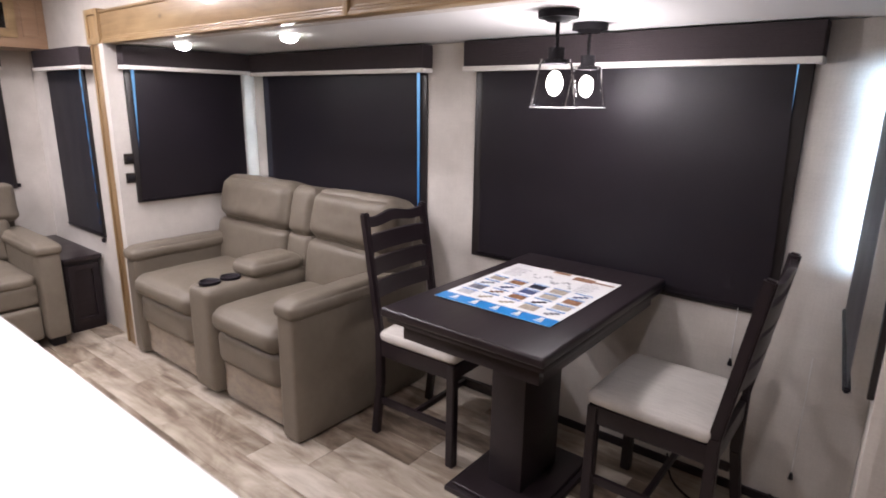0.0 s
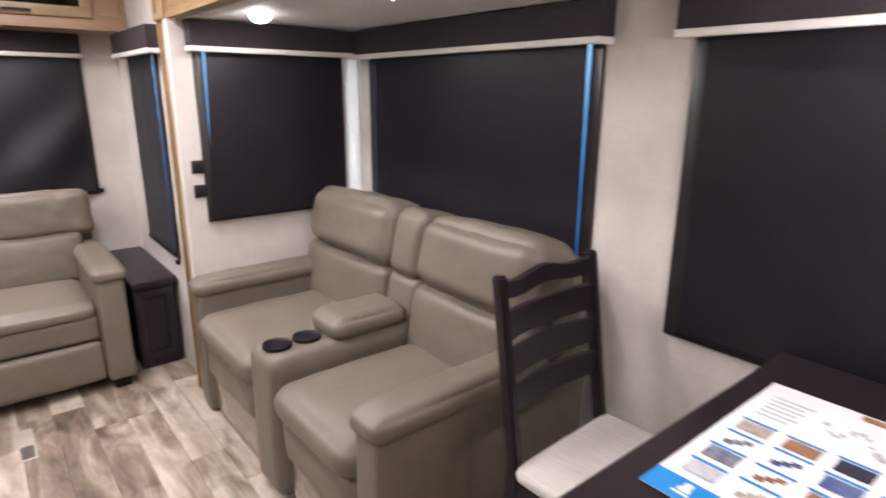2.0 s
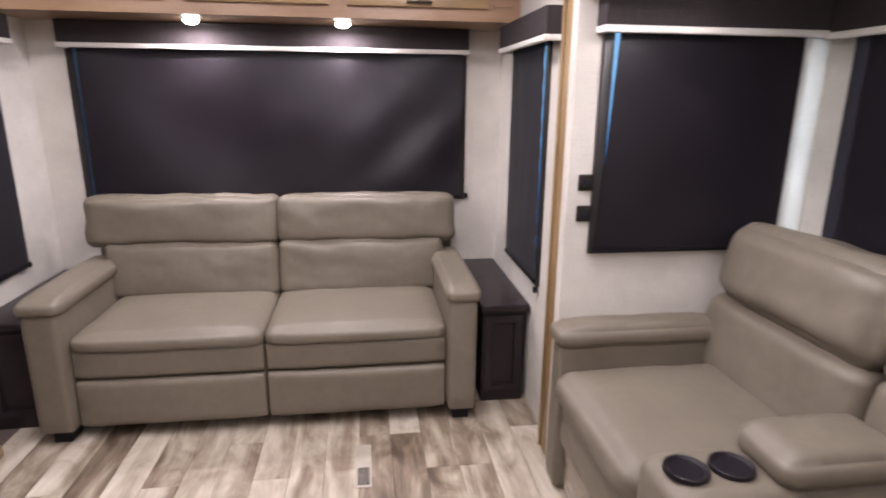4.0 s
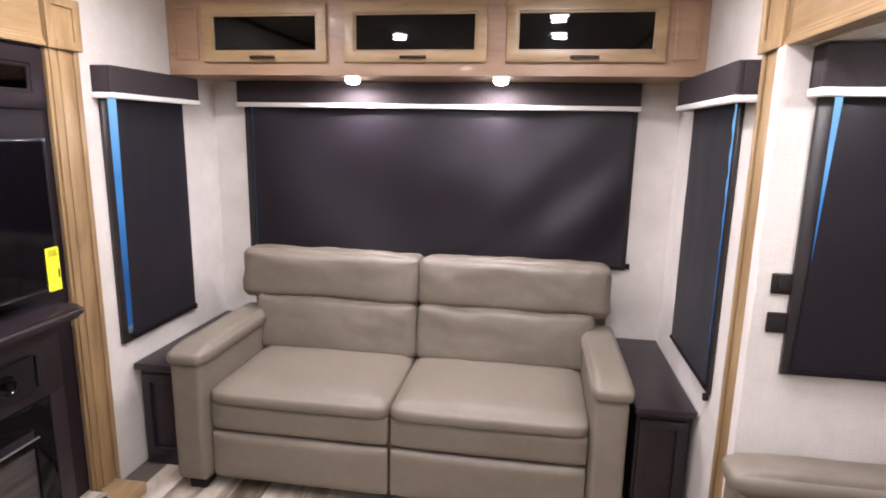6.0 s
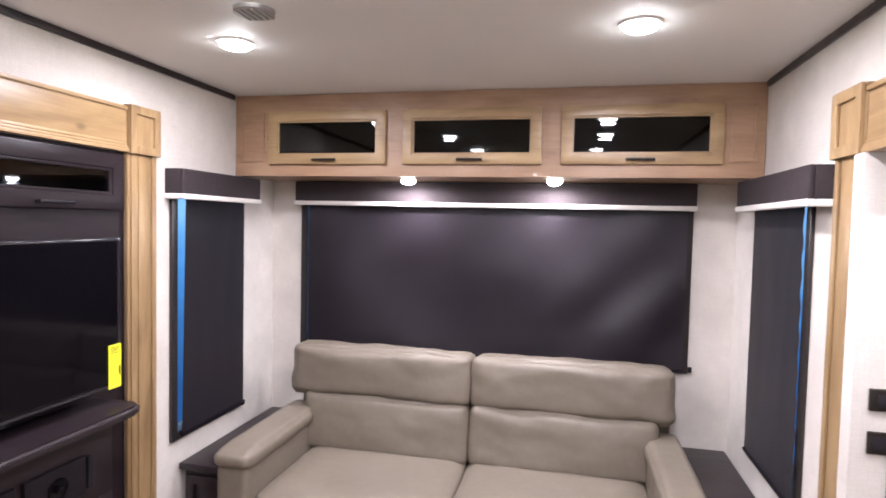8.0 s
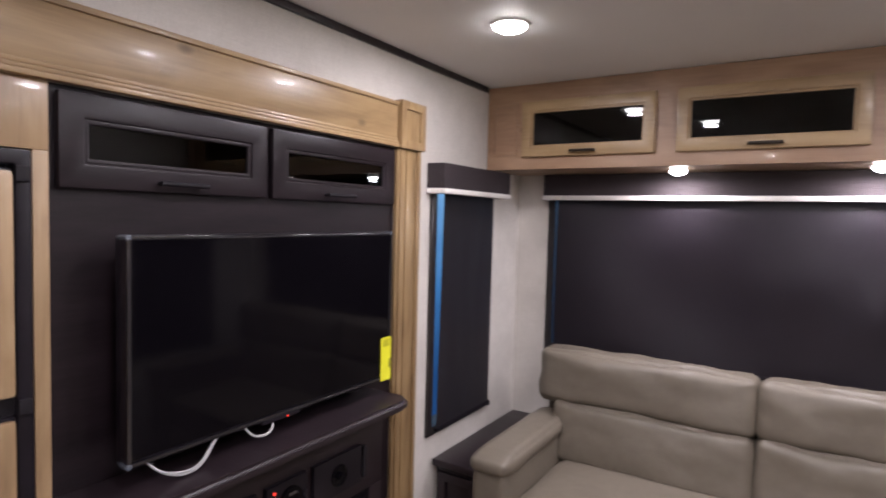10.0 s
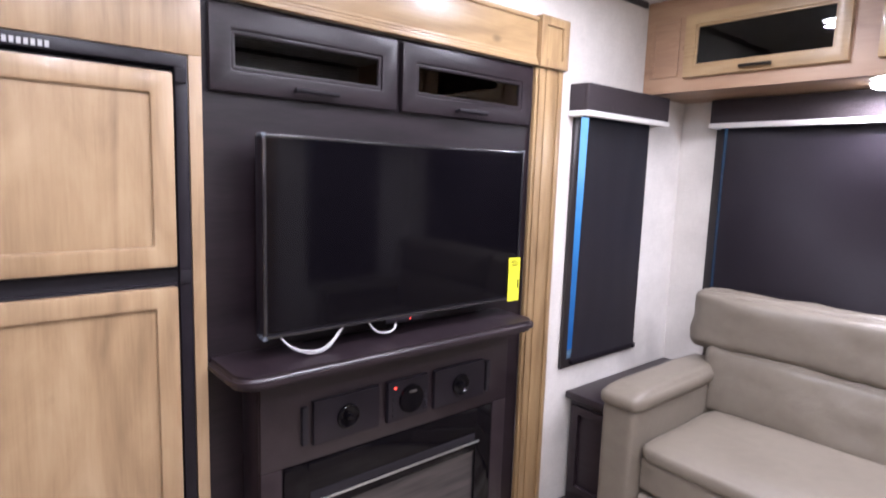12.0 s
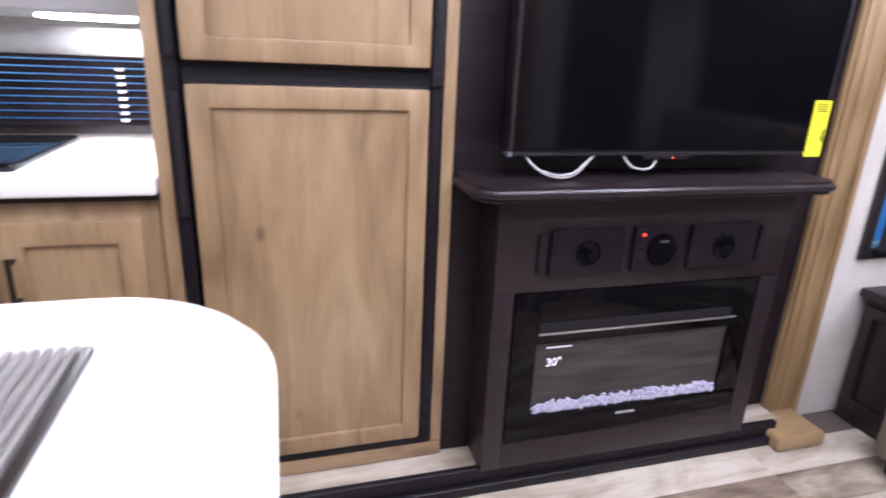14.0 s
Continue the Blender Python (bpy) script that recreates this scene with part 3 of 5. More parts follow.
FLOOR = single("floor", boxed(X_REAR - 0.06, X_FRONT + 0.06, KIT_Y - 0.05, SL_Y + 0.05, -0.06, -0.004), M_JOINT, "grey-brown wood-look vinyl plank floor", kind="structure")
for nm, pl, u0, u1 in (("ceiling_trim_left", LEFT, X_REAR + 0.38, X_FRONT), ("ceiling_trim_right", RIGHT, X_REAR + 0.38, X_FRONT)):
    single(nm, pl.boxed(u0, u1, 0, 0.012, Z_CEIL - 0.024, Z_CEIL, 0.003), M_DARK, "dark brown trim strip under the ceiling", kind="structure")
single("baseboard_outer", OUTER.boxed(SL_X0, SL_X1, 0, 0.012, 0, 0.035, 0.003), M_DARK, "low dark brown baseboard", kind="structure")
single("baseboard_end", END.boxed(Y_RIGHT, SL_Y - 0.014, 0, 0.012, 0, 0.035, 0.003), M_DARK, "low dark brown baseboard", kind="structure")

# daylight haze all round the vehicle
bm = bmesh.new()
bmesh.ops.create_cone(bm, cap_ends=False, segments=48, radius1=60, radius2=60, depth=40)
for f in bm.faces:
    f.normal_flip()
single("backdrop", bm, M_OUT, "hazy blue daylight outside", kind="structure")


# ---- windows, shades, valances ----
def window(name, pl, u0, u1, z0, z1, thick, label, trim=0.028):
    w = thing(name, *pl.point((u0 + u1) / 2, 0, z0), label, "window", kind="structure")
    bm = bmesh.new()
    ring(bm, pl, u0 - trim, u1 + trim, z0 - trim, z1 + trim, trim + 0.008, 0, 0.014, 0.004)
    part("window_frame", bm, M_FRAME, w)
    bm = bmesh.new()
    ring(bm, pl, u0, u1, z0, z1, 0.008, -thick, -0.001)
    part("reveal", bm, M_FRAME, w)
    p = part("pane", pl.boxed(u0 + 0.008, u1 - 0.008, -thick * 0.6, -thick * 0.6 + 0.004, z0 + 0.008, z1 - 0.008), M_PANE, w)
    p.visible_shadow = False
    return w


def shade(pl, u0, u1, d, z0, z1, label, folds=0.0, lean=0.0, top=(0.0, 0.0), scallop=0.0):
    """A drawn roller shade: hanging cloth with a hem bar; folds is how far it ripples."""
    s = thing("roller_shade", *pl.point((u0 + u1) / 2, d, z0), label, "roller shade", "window shades")
    bm = bmesh.new()
    nu, nz = 44, 60 if scallop else 18
    grid = []
    for i in range(nu + 1):
        row = []
        for k in range(nz + 1):
            fu, fz = i / nu, k / nz
            rip = folds * (math.sin(fu * 9 + 3.2 * fz + 0.6) * 0.5 + math.sin(fu * 17 - 4 * fz) * 0.25 + 0.6 * noise.noise(Vector((fu * 4, fz * 2.2, u0))) + 0.32 * math.sin(26 * (fu - 0.42 * fz)) * max(0, min(1, (fu - 0.45) * 3))) * math.sin(math.pi * min(0.85, fz * 1.1 + 0.1)) if folds else 0.0
            rip += 0.0015 * noise.noise(Vector((fu * 5, fz * 3, u0))) + 0.0004
            ua = u0 + top[0] * fz
            ub = u1 + top[1] * fz + scallop * math.sin(fz * 62)
            row.append(bm.verts.new(pl.point(ua + fu * (ub - ua), d + rip + lean * fu, z0 + fz * (z1 - z0))))
        grid.append(row)
    for i in range(nu):
        for k in range(nz):
            bm.faces.new((grid[i][k], grid[i + 1][k], grid[i + 1][k + 1], grid[i][k + 1]))
    bmesh.ops.solidify(bm, geom=bm.faces[:], thickness=0.0012)
    part("fabric", bm, M_SHADE, s)
    bm = bmesh.new()
    a, b = pl.point(u0 - 0.004, d, z0), pl.point(u1 + 0.004, d + lean, z0)
    bar(bm, a, b, 0.016, 0.014, 0.004, up=(0, 0, 1))
    part("hem_bar", bm, M_BLACK, s)
    return s


def valance(pl, u0, u1, depth, z0, z1, label, ends=(True, True)):
    """A padded cloth box over a window with a pale corded strip along its lower edge."""
    v = thing("window_valance", *pl.point((u0 + u1) / 2, 0, z0), label, "valance", "window valances")
    bm = bmesh.new()
    pl.box(bm, u0, u1, depth - 0.02, depth, z0, z1, 0.006, 3)
    pl.box(bm, u0 + 0.02, u1 - 0.02, 0.001, depth - 0.02, z1 - 0.015, z1 - 0.001)
    if ends[0]:
        pl.box(bm, u0, u0 + 0.02, 0.001, depth - 0.018, z0, z1, 0.004)
    if ends[1]:
        pl.box(bm, u1 - 0.02, u1, 0.001, depth - 0.018, z0, z1, 0.004)
    part("valance_box", bm, M_VAL, v)
    bm = bmesh.new()
    pl.box(bm, u0 - 0.003, u1 + 0.003, depth - 0.022, depth + 0.004, z0 - 0.013, z0 + 0.008, 0.005, 3)
    if ends[0]:
        pl.box(bm, u0 - 0.003, u0 + 0.018, 0.002, depth - 0.022, z0 - 0.013, z0 + 0.008, 0.005, 3)
    if ends[1]:
        pl.box(bm, u1 - 0.018, u1 + 0.003, 0.002, depth - 0.022, z0 - 0.013, z0 + 0.008, 0.005, 3)
    part("cord_trim", bm, M_TRIM, v, "pale corded strip")
    return v


window("window_1", REAR, -0.46, 1.40, 0.84, 1.57, 0.06, "wide rear window in a dark frame")
shade(REAR, -0.424, 1.40, 0.045, 0.835, 1.60, "black rippled roller shade drawn over the rear window", folds=0.030)
valance(REAR, -0.485, 1.425, 0.092, 1.566, 1.672, "charcoal valance with pale cord under the rear cabinets")
window("window_2", LEFT, -3.05, -2.59, 0.60, 1.57, 0.06, "narrow side window in a dark frame beside the sofa")
shade(LEFT, -3.055, -2.612, 0.022, 0.595, 1.60, "narrow black roller shade beside the television cabinet", top=(0, -0.022))
valance(LEFT, -3.10, -2.535, 0.085, 1.560, 1.665, "short charcoal valance with pale cord on the television side")
window("window_3", RIGHT, -3.05, -2.55, 0.61, 1.57, 0.06, "narrow side window in a dark frame by the end table")
shade(RIGHT, -3.055, -2.543, 0.018, 0.605, 1.60, "narrow black roller shade above the end table", top=(0, -0.020), scallop=0.006)
valance(RIGHT, -3.10, -2.385, 0.075, 1.560, 1.665, "short charcoal valance with pale cord on the dinette side")
window("window_4", END, 1.665, 2.285, 0.87, 1.57, 0.05, "square corner window in a dark frame beside the loveseat")
shade(END, 1.656, 2.312, 0.022, 0.855, 1.60, "black roller shade over the corner window", top=(0.032, 0))
valance(END, 1.615, 2.352, 0.075, 1.556, SL_Z - 0.004, "charcoal corner valance with pale cord above the loveseat", ends=(True, False))
window("window_5", OUTER, -1.95, -0.722, 0.74, 1.57, 0.05, "wide window in a dark frame behind the loveseat", trim=0.036)
shade(OUTER, -1.978, -0.726, 0.030, 0.73, 1.60, "black roller shade drawn behind the loveseat", top=(0, -0.007))
valance(OUTER, -2.048, -0.66, 0.075, 1.549, SL_Z - 0.004, "charcoal valance with pale cord behind the loveseat", ends=(False, True))
window("window_6", OUTER, -0.362, 0.85, 0.74, 1.57, 0.05, "wide window in a dark frame beside the dining table", trim=0.036)
TABLE_SHADE = shade(OUTER, -0.350, 0.864, 0.022, 0.725, 1.60, "black roller shade drawn beside the dining table", top=(0, -0.026))
valance(OUTER, -0.425, 0.91, 0.075, 1.549, SL_Z - 0.004, "long charcoal valance with pale cord beside the table")
window("window_7", FRONT_END, 1.74, 2.36, 0.82, 1.57, 0.05, "bright end window in a dark frame by the dining chair")
END_SHADE = shade(FRONT_END, 1.69, 2.30, 0.05, 0.81, 1.60, "black roller shade hanging loose of the end window", lean=0.055)
valance(FRONT_END, 1.68, 2.34, 0.075, 1.556, SL_Z - 0.004, "charcoal valance with pale cord over the end window")


# daylight entering past the loose end shade
sky_in = bpy.data.lights.new("window_daylight", "AREA")
sky_in.shape, sky_in.size, sky_in.size_y, sky_in.energy, sky_in.color = "RECTANGLE", 0.04, 0.62, 0.8, (0.60, 0.79, 1.0)
sky_in.spread = radians(36)
sky_in_ob = new("window_daylight", sky_in)
sky_in_ob.matrix_world = look((SL_X1 + 0.004, 2.315, 1.22), (1.07, 2.42, 1.22))


corner_in = bpy.data.lights.new("corner_daylight", "AREA")
corner_in.shape, corner_in.size, corner_in.size_y, corner_in.energy, corner_in.color = "RECTANGLE", 0.03, 0.72, 2.6, (0.74, 0.88, 1.0)
corner_in_ob = new("corner_daylight", corner_in)
corner_in_ob.matrix_world = look((-1.925, SL_Y - 0.006, 1.16), (-2.2, SL_Y - 0.03, 1.16))


# ---- wooden slide-out surrounds ----
def post(name, pl, u0, u1, d, z1, label, foot=None):
    """A fluted pilaster with a framed block at its head."""
    p = thing(name, *pl.point((u0 + u1) / 2, 0, 0), label, "trim", "wooden pilasters", kind="structure")
    w = u1 - u0
    bm = bmesh.new()
    pl.box(bm, u0 + 0.012, u1 - 0.001, 0, d - 0.014, 0, z1 - 0.17, 0.003)
    pl.box(bm, u0 + 0.012, u0 + 0.034, d - 0.014, d - 0.006, 0, z1 - 0.17, 0.003)
    pl.box(bm, u1 - 0.034, u1 - 0.012, d - 0.014, d - 0.006, 0, z1 - 0.17, 0.003)
    pl.box(bm, u0 + 0.05, u1 - 0.05, d - 0.014, d - 0.009, 0, z1 - 0.17, 0.003)
    part("shaft", bm, M_POST, p)
    bm = bmesh.new()
    za, zb = z1 - 0.17, z1
    pl.box(bm, u0, u1, 0, d - 0.006, za, zb, 0.003)
    cap = part("capital", bm, M_GOLD["z"], p)
    bm = bmesh.new()
    ring(bm, pl, u0, u1, za, zb, 0.03, d - 0.006, d + 0.004, 0.003)
    part("raised_border", bm, M_GOLD["z"], cap)
    return p


def fascia(name, pl, u0, u1, d, z0, z1, label, joints=()):
    """A header board with stepped mouldings along its edges."""
    f = thing(name, *pl.point((u0 + u1) / 2, 0, z0), label, "trim", kind="structure")
    part("board", pl.boxed(u0, u1, 0.001, d - 0.008, z0 + 0.03, z1 - 0.012, 0.002), M_GOLD["x"], f)
    bm = bmesh.new()
    pl.box(bm, u0, u1, 0.001, d + 0.004, z0, z0 + 0.012, 0.003)
    pl.box(bm, u0, u1, 0.001, d, z0 + 0.012, z0 + 0.022, 0.004)
    pl.box(bm, u0, u1, 0.001, d - 0.004, z0 + 0.022, z0 + 0.032, 0.004)
    part("lower_moulding", bm, M_GOLD["x"], f)
    part("upper_moulding", pl.boxed(u0, u1, 0.001, d, z1 - 0.014, z1, 0.004), M_GOLD["x"], f)
    for j in joints:
        part("joint_cover", pl.boxed(j - 0.012, j + 0.012, d - 0.008, d + 0.006, z0, z1, 0.003), M_GOLD["z"], f)
    return f


post("trim_post_right", RIGHT, -2.30, -2.14, 0.055, 1.835, "light maple pilaster at the loveseat end of the slide-out")
fascia("trim_fascia_right", RIGHT, -2.14, 1.23, 0.05, SL_Z, 1.825, "light maple header board over the dinette slide-out", joints=(-0.30,))
post("trim_post_front", RIGHT, 1.23, 1.37, 0.055, 1.835, "light maple pilaster beyond the dining chair")
post("trim_post_left", LEFT, -2.475, -2.325, 0.03, 1.868, "light maple pilaster beside the television cabinet")
fascia("trim_fascia_left", LEFT, -2.325, -1.02, 0.022, 1.70, 1.86, "light maple header board over the television cabinet")
fascia("trim_fascia_kitchen", LEFT, -1.02, X_FRONT, 0.05, 1.685, 1.875, "deeper light maple header board over the kitchen")
bm = bmesh.new()
box(bm, -2.445, -2.265, -0.655, -0.50, 0.0, 0.05, 0.012, 3)
single("post_foot", bm, M_GOLD["x"], "rounded maple block at the foot of the pilaster", "trim", at=(-2.355, -0.57, 0))


# ---- rear overhead cabinets ----
def rear_cabinet():
    c = thing("overhead_cabinet", -3.2, 0.48, 1.675, "brown maple overhead cabinet with three smoked glass doors", "cabinet")
    doors = ((-0.475, 0.085), (0.163, 0.760), (0.839, 1.455))
    za, zb = 1.728, 1.965
    for name, x1, z0, z1 in (("bottom_panel", -3.022, 1.676, 1.69), ("top_panel", -3.022, 2.03, Z_CEIL - 0.002), ("back_panel", X_REAR + 0.014, 1.69, 2.03)):
        part(name, boxed(X_REAR + 0.002, x1, Y_LEFT + 0.002, Y_RIGHT - 0.002, z0, z1), M_ROSE, c)
    bm = bmesh.new()
    edges = [Y_LEFT + 0.002, *[v + s * 0.02 for d in doors for v, s in ((d[0], 1), (d[1], -1))], Y_RIGHT - 0.002]
    for k in range(0, len(edges), 2):
        box(bm, -3.04, -3.02, edges[k], edges[k + 1], 1.676, Z_CEIL - 0.002)
    for d in doors:
        box(bm, -3.04, -3.02, d[0] + 0.02, d[1] - 0.02, 1.676, za + 0.02)
        box(bm, -3.04, -3.02, d[0] + 0.02, d[1] - 0.02, zb - 0.02, Z_CEIL - 0.002)
    for a, b in ((Y_LEFT + 0.03, -0.505), (1.485, Y_RIGHT - 0.03)):
        pn = bmesh.new()
        ring(pn, Plane("x", -3.02, 1), a, b, za + 0.01, zb, 0.014, 0, 0.007, 0.002)
        part("panel_moulding", pn, M_ROSE, c)
    bmesh.ops.remove_doubles(bm, verts=bm.verts[:], dist=1e-5)
    part("face_frame", bm, M_ROSE, c)
    for a, b in doors:
        bm = bmesh.new()
        w = 0.042
        face = Plane("x", -3.019, 1)
        ring(bm, face, a, b, za, zb, w, 0, 0.021, 0.004)
        d = part("door", bm, M_GOLD["y"], c, "golden maple door frame")
        bm = bmesh.new()
        ring(bm, face, a + w - 0.002, b - w + 0.002, za + w - 0.002, zb - w + 0.002, 0.010, 0.003, 0.014, 0.003)
        part("inner_moulding", bm, M_GOLD["y"], d)
        part("glass", boxed(-3.016, -3.012, a + w, b - w, za + w, zb - w), M_SMOKE, d, "smoked glass pane")
        bm = bmesh.new()
        m = (a + b) / 2
        rod(bm, (-2.978, m - 0.055, za + 0.018), (-2.978, m + 0.055, za + 0.018), 0.006, 10)
        for s in (-0.045, 0.045):
            rod(bm, (-2.999, m + s, za + 0.018), (-2.978, m + s, za + 0.018), 0.005, 8)
        part("handle", bm, M_BRONZE, d, "dark bronze bar handle")
    return c


rear_cabinet()


# ---- lamps ----
def puck(name, x, y, z, r, watts, label, lens=M_LENS, drop=0.02):
    p = thing(name, x, y, z - drop, label, "ceiling light", "recessed lights")
    bm = bmesh.new()
    cyl(bm, x, y, z - 0.003, r, 0.006, n=32)
    bmesh.ops.bevel(bm, geom=[e for e in bm.edges if abs(e.verts[0].co.z - e.verts[1].co.z) < 1e-6 and e.verts[0].co.z < z - 0.004], offset=0.003, segments=2, affect="EDGES")
    part("rim", bm, M_WHITE, p)
    bm = bmesh.new()
    bmesh.ops.create_uvsphere(bm, u_segments=24, v_segments=12, radius=r * 0.82, matrix=Matrix.Translation((x, y, z - 0.005)) @ Matrix.Diagonal((1, 1, drop / (r * 0.82), 1)))
    part("lens", bm, lens, p, "glowing frosted lens")
    area_lamp("lamp_" + name, x, y, z - drop - 0.012, watts, r * 1.3)
    return p


for x, y in ((-2.28, -0.19), (-2.29, 1.06), (-1.75, 0.10), (-1.75, 1.08), (-1.05, 0.17), (-1.05, 1.05), (0.0, 0.3), (0.9, 0.5)):
    puck("ceiling_light", x, y, Z_CEIL, 0.062, PUCK_W, "round white ceiling light, lit")
for x, y in ((-1.75, 1.785), (-0.94, 1.82)):
    puck("slide_light", x, y, SL_Z, 0.045, SPOT_W, "round white light in the slide-out ceiling, lit", drop=0.026)
for y in (0.145, 0.812):
    puck("cabinet_light", -3.17, y, 1.675, 0.04, UNDER_W, "small round light under the overhead cabinet, lit")

bm = bmesh.new()
cyl(bm, -2.02, 0.03, Z_CEIL - 0.006, 0.055, 0.012, n=28)
for k in range(-2, 3):
    box(bm, -2.02 - 0.04, -2.02 + 0.04, 0.03 + k * 0.018 - 0.003, 0.03 + k * 0.018 + 0.003, Z_CEIL - 0.016, Z_CEIL - 0.011)
single("ceiling_vent", bm, M_STEEL, "small round grey vent in the ceiling", "vent", at=(-2.02, 0.03, Z_CEIL))


def pendant(x, y, label):
    p = thing("pendant_light", x, y, SL_Z, label, "pendant light", "pendants over the table")
    bm = bmesh.new()
    cyl(bm, x, y, SL_Z - 0.01, 0.058, 0.02, n=32)
    cyl(bm, x, y, SL_Z - 0.024, 0.03, 0.012, n=24, r2=0.05)
    part("canopy", bm, M_MATTE, p, "matte black ceiling canopy")
    bm = bmesh.new()
    rod(bm, (x, y, SL_Z - 0.02), (x, y, 1.555), 0.006, 10)
    part("stem", bm, M_MATTE, p)
    bm = bmesh.new()
    cyl(bm, x, y, 1.542, 0.024, 0.045, n=20)
    cyl(bm, x, y, 1.525, 0.034, 0.012, n=24)
    part("socket", bm, M_MATTE, p)
    bm = bmesh.new()
    n = 32
    prof = [(0.02, 1.536), (0.044, 1.532), (0.048, 1.52), (0.071, 1.397), (0.069, 1.397), (0.046, 1.518), (0.042, 1.529), (0.02, 1.532)]
    rings = [[bm.verts.new((x + r * math.cos(2 * math.pi * k / n), y + r * math.sin(2 * math.pi * k / n), z)) for k in range(n)] for r, z in prof]
    for a, b in zip(rings, rings[1:] + rings[:1]):
        for k in range(n):
            bm.faces.new((a[k], a[(k + 1) % n], b[(k + 1) % n], b[k]))
    s = part("glass_shade", bm, M_PENDANT, p, "clear tapered glass shade")
    s.visible_shadow = False
    # thin pale ring: the painted highlight on the lower glass edge
    bm = bmesh.new()
    n2 = 8
    loops = [[bm.verts.new((x + (0.0700 + 0.0011 * math.cos(2 * math.pi * j / n2)) * math.cos(2 * math.pi * k / n), y + (0.0700 + 0.0011 * math.cos(2 * math.pi * j / n2)) * math.sin(2 * math.pi * k / n), 1.3955 + 0.0011 * math.sin(2 * math.pi * j / n2))) for j in range(n2)] for k in range(n)]
    for k in range(n):
        for j in range(n2):
            bm.faces.new((loops[k][j], loops[(k + 1) % n][j], loops[(k + 1) % n][(j + 1) % n2], loops[k][(j + 1) % n2]))
    part("rim_highlight", bm, M_RIM_HIGHLIGHT, s).visible_shadow = False
    bm = bmesh.new()
    bmesh.ops.create_uvsphere(bm, u_segments=20, v_segments=14, radius=0.024, matrix=Matrix.Translation((x, y, 1.465)) @ Matrix.Diagonal((1, 1, 1.5, 1)))
    b = part("bulb", bm, M_BULB, p, "glowing filament bulb")
    b.visible_shadow = False
    bulb_lamp("lamp_pendant", x, y, 1.465, BULB_W, 0.03)
    return p


pendant(0.31, 1.82, "clear glass pendant on a black stem, lit, nearer the aisle")
pendant(0.262, 2.13, "clear glass pendant on a black stem, lit, nearer the window")


# ---- sofa ----
def sofa():
    s = thing("sofa", -2.85, 0.48, 0, "taupe leather two-seat sofa bed with padded arms", "sofa")
    mid, y0, y1 = 0.478, -0.395, 1.352
    bm = bmesh.new()
    box(bm, -3.27, -2.55, y0 + 0.03, y1 - 0.03, 0.06, 0.375, 0.01)
    part("base", bm, M_LEATHER, s)
    for a, b in ((y0 + 0.145, mid - 0.003), (mid + 0.003, y1 - 0.135)):
        part("seat_cushion", cushion(-3.06, -2.505, a, b, 0.368, 0.442, 0.034, (0.010, 0.003, 0.016), 14, 0.003, a), M_LEATHER, s)
        part("front_panel", cushion(-2.60, -2.515, a, b, 0.262, 0.39, 0.02, (0.008, 0, 0), 10, 0.002, a + 3), M_LEATHER, s)
        part("lower_front_panel", cushion(-2.60, -2.51, a, b, 0.055, 0.258, 0.02, (0.008, 0, 0), 10, 0.002, a + 5), M_LEATHER, s)
        part("lower_back_cushion", cushion(-3.17, -2.985, a if a > 0 else a - 0.05, b + 0.05 if b > 1 else b, 0.41, 0.672, 0.032, (0.018, 0.002, 0.005), 24, 0.010, a + 7, tilt=-9, axis="y"), M_LEATHER, s)
    for a, b in ((y0 + 0.01, mid - 0.003), (mid + 0.003, y1 - 0.02)):
        part("headrest_cushion", cushion(-3.232, -3.042, a, b, 0.652, 0.882, 0.036, (0.024, 0.003, 0.008), 24, 0.011, a + 9, tilt=-7, axis="y"), M_LEATHER, s)
    part("back_frame", cushion(-3.285, -3.16, y0 + 0.02, y1 - 0.02, 0.08, 0.84, 0.03, (0, 0, 0), 8), M_LEATHER, s)
    for a, b in ((y0, y0 + 0.15), (y1 - 0.14, y1)):
        arm = part("arm", cushion(-3.22, -2.475, a + 0.008, b - 0.008, 0.055, 0.565, 0.02, (0.004, 0.003, 0), 10), M_LEATHER, s)
        part("arm_pad", cushion(-3.16, -2.462, a - 0.004, b + 0.006, 0.540, 0.606, 0.03, (0.004, 0.002, 0.012), 12, 0.002, a), M_LEATHER, arm)
        for x in (-3.15, -2.56):
            part("foot", boxed(x - 0.03, x + 0.05, (a + b) / 2 - 0.035, (a + b) / 2 + 0.035, 0, 0.06, 0.006), M_MATTE, s, "black block foot")
    return s


sofa()


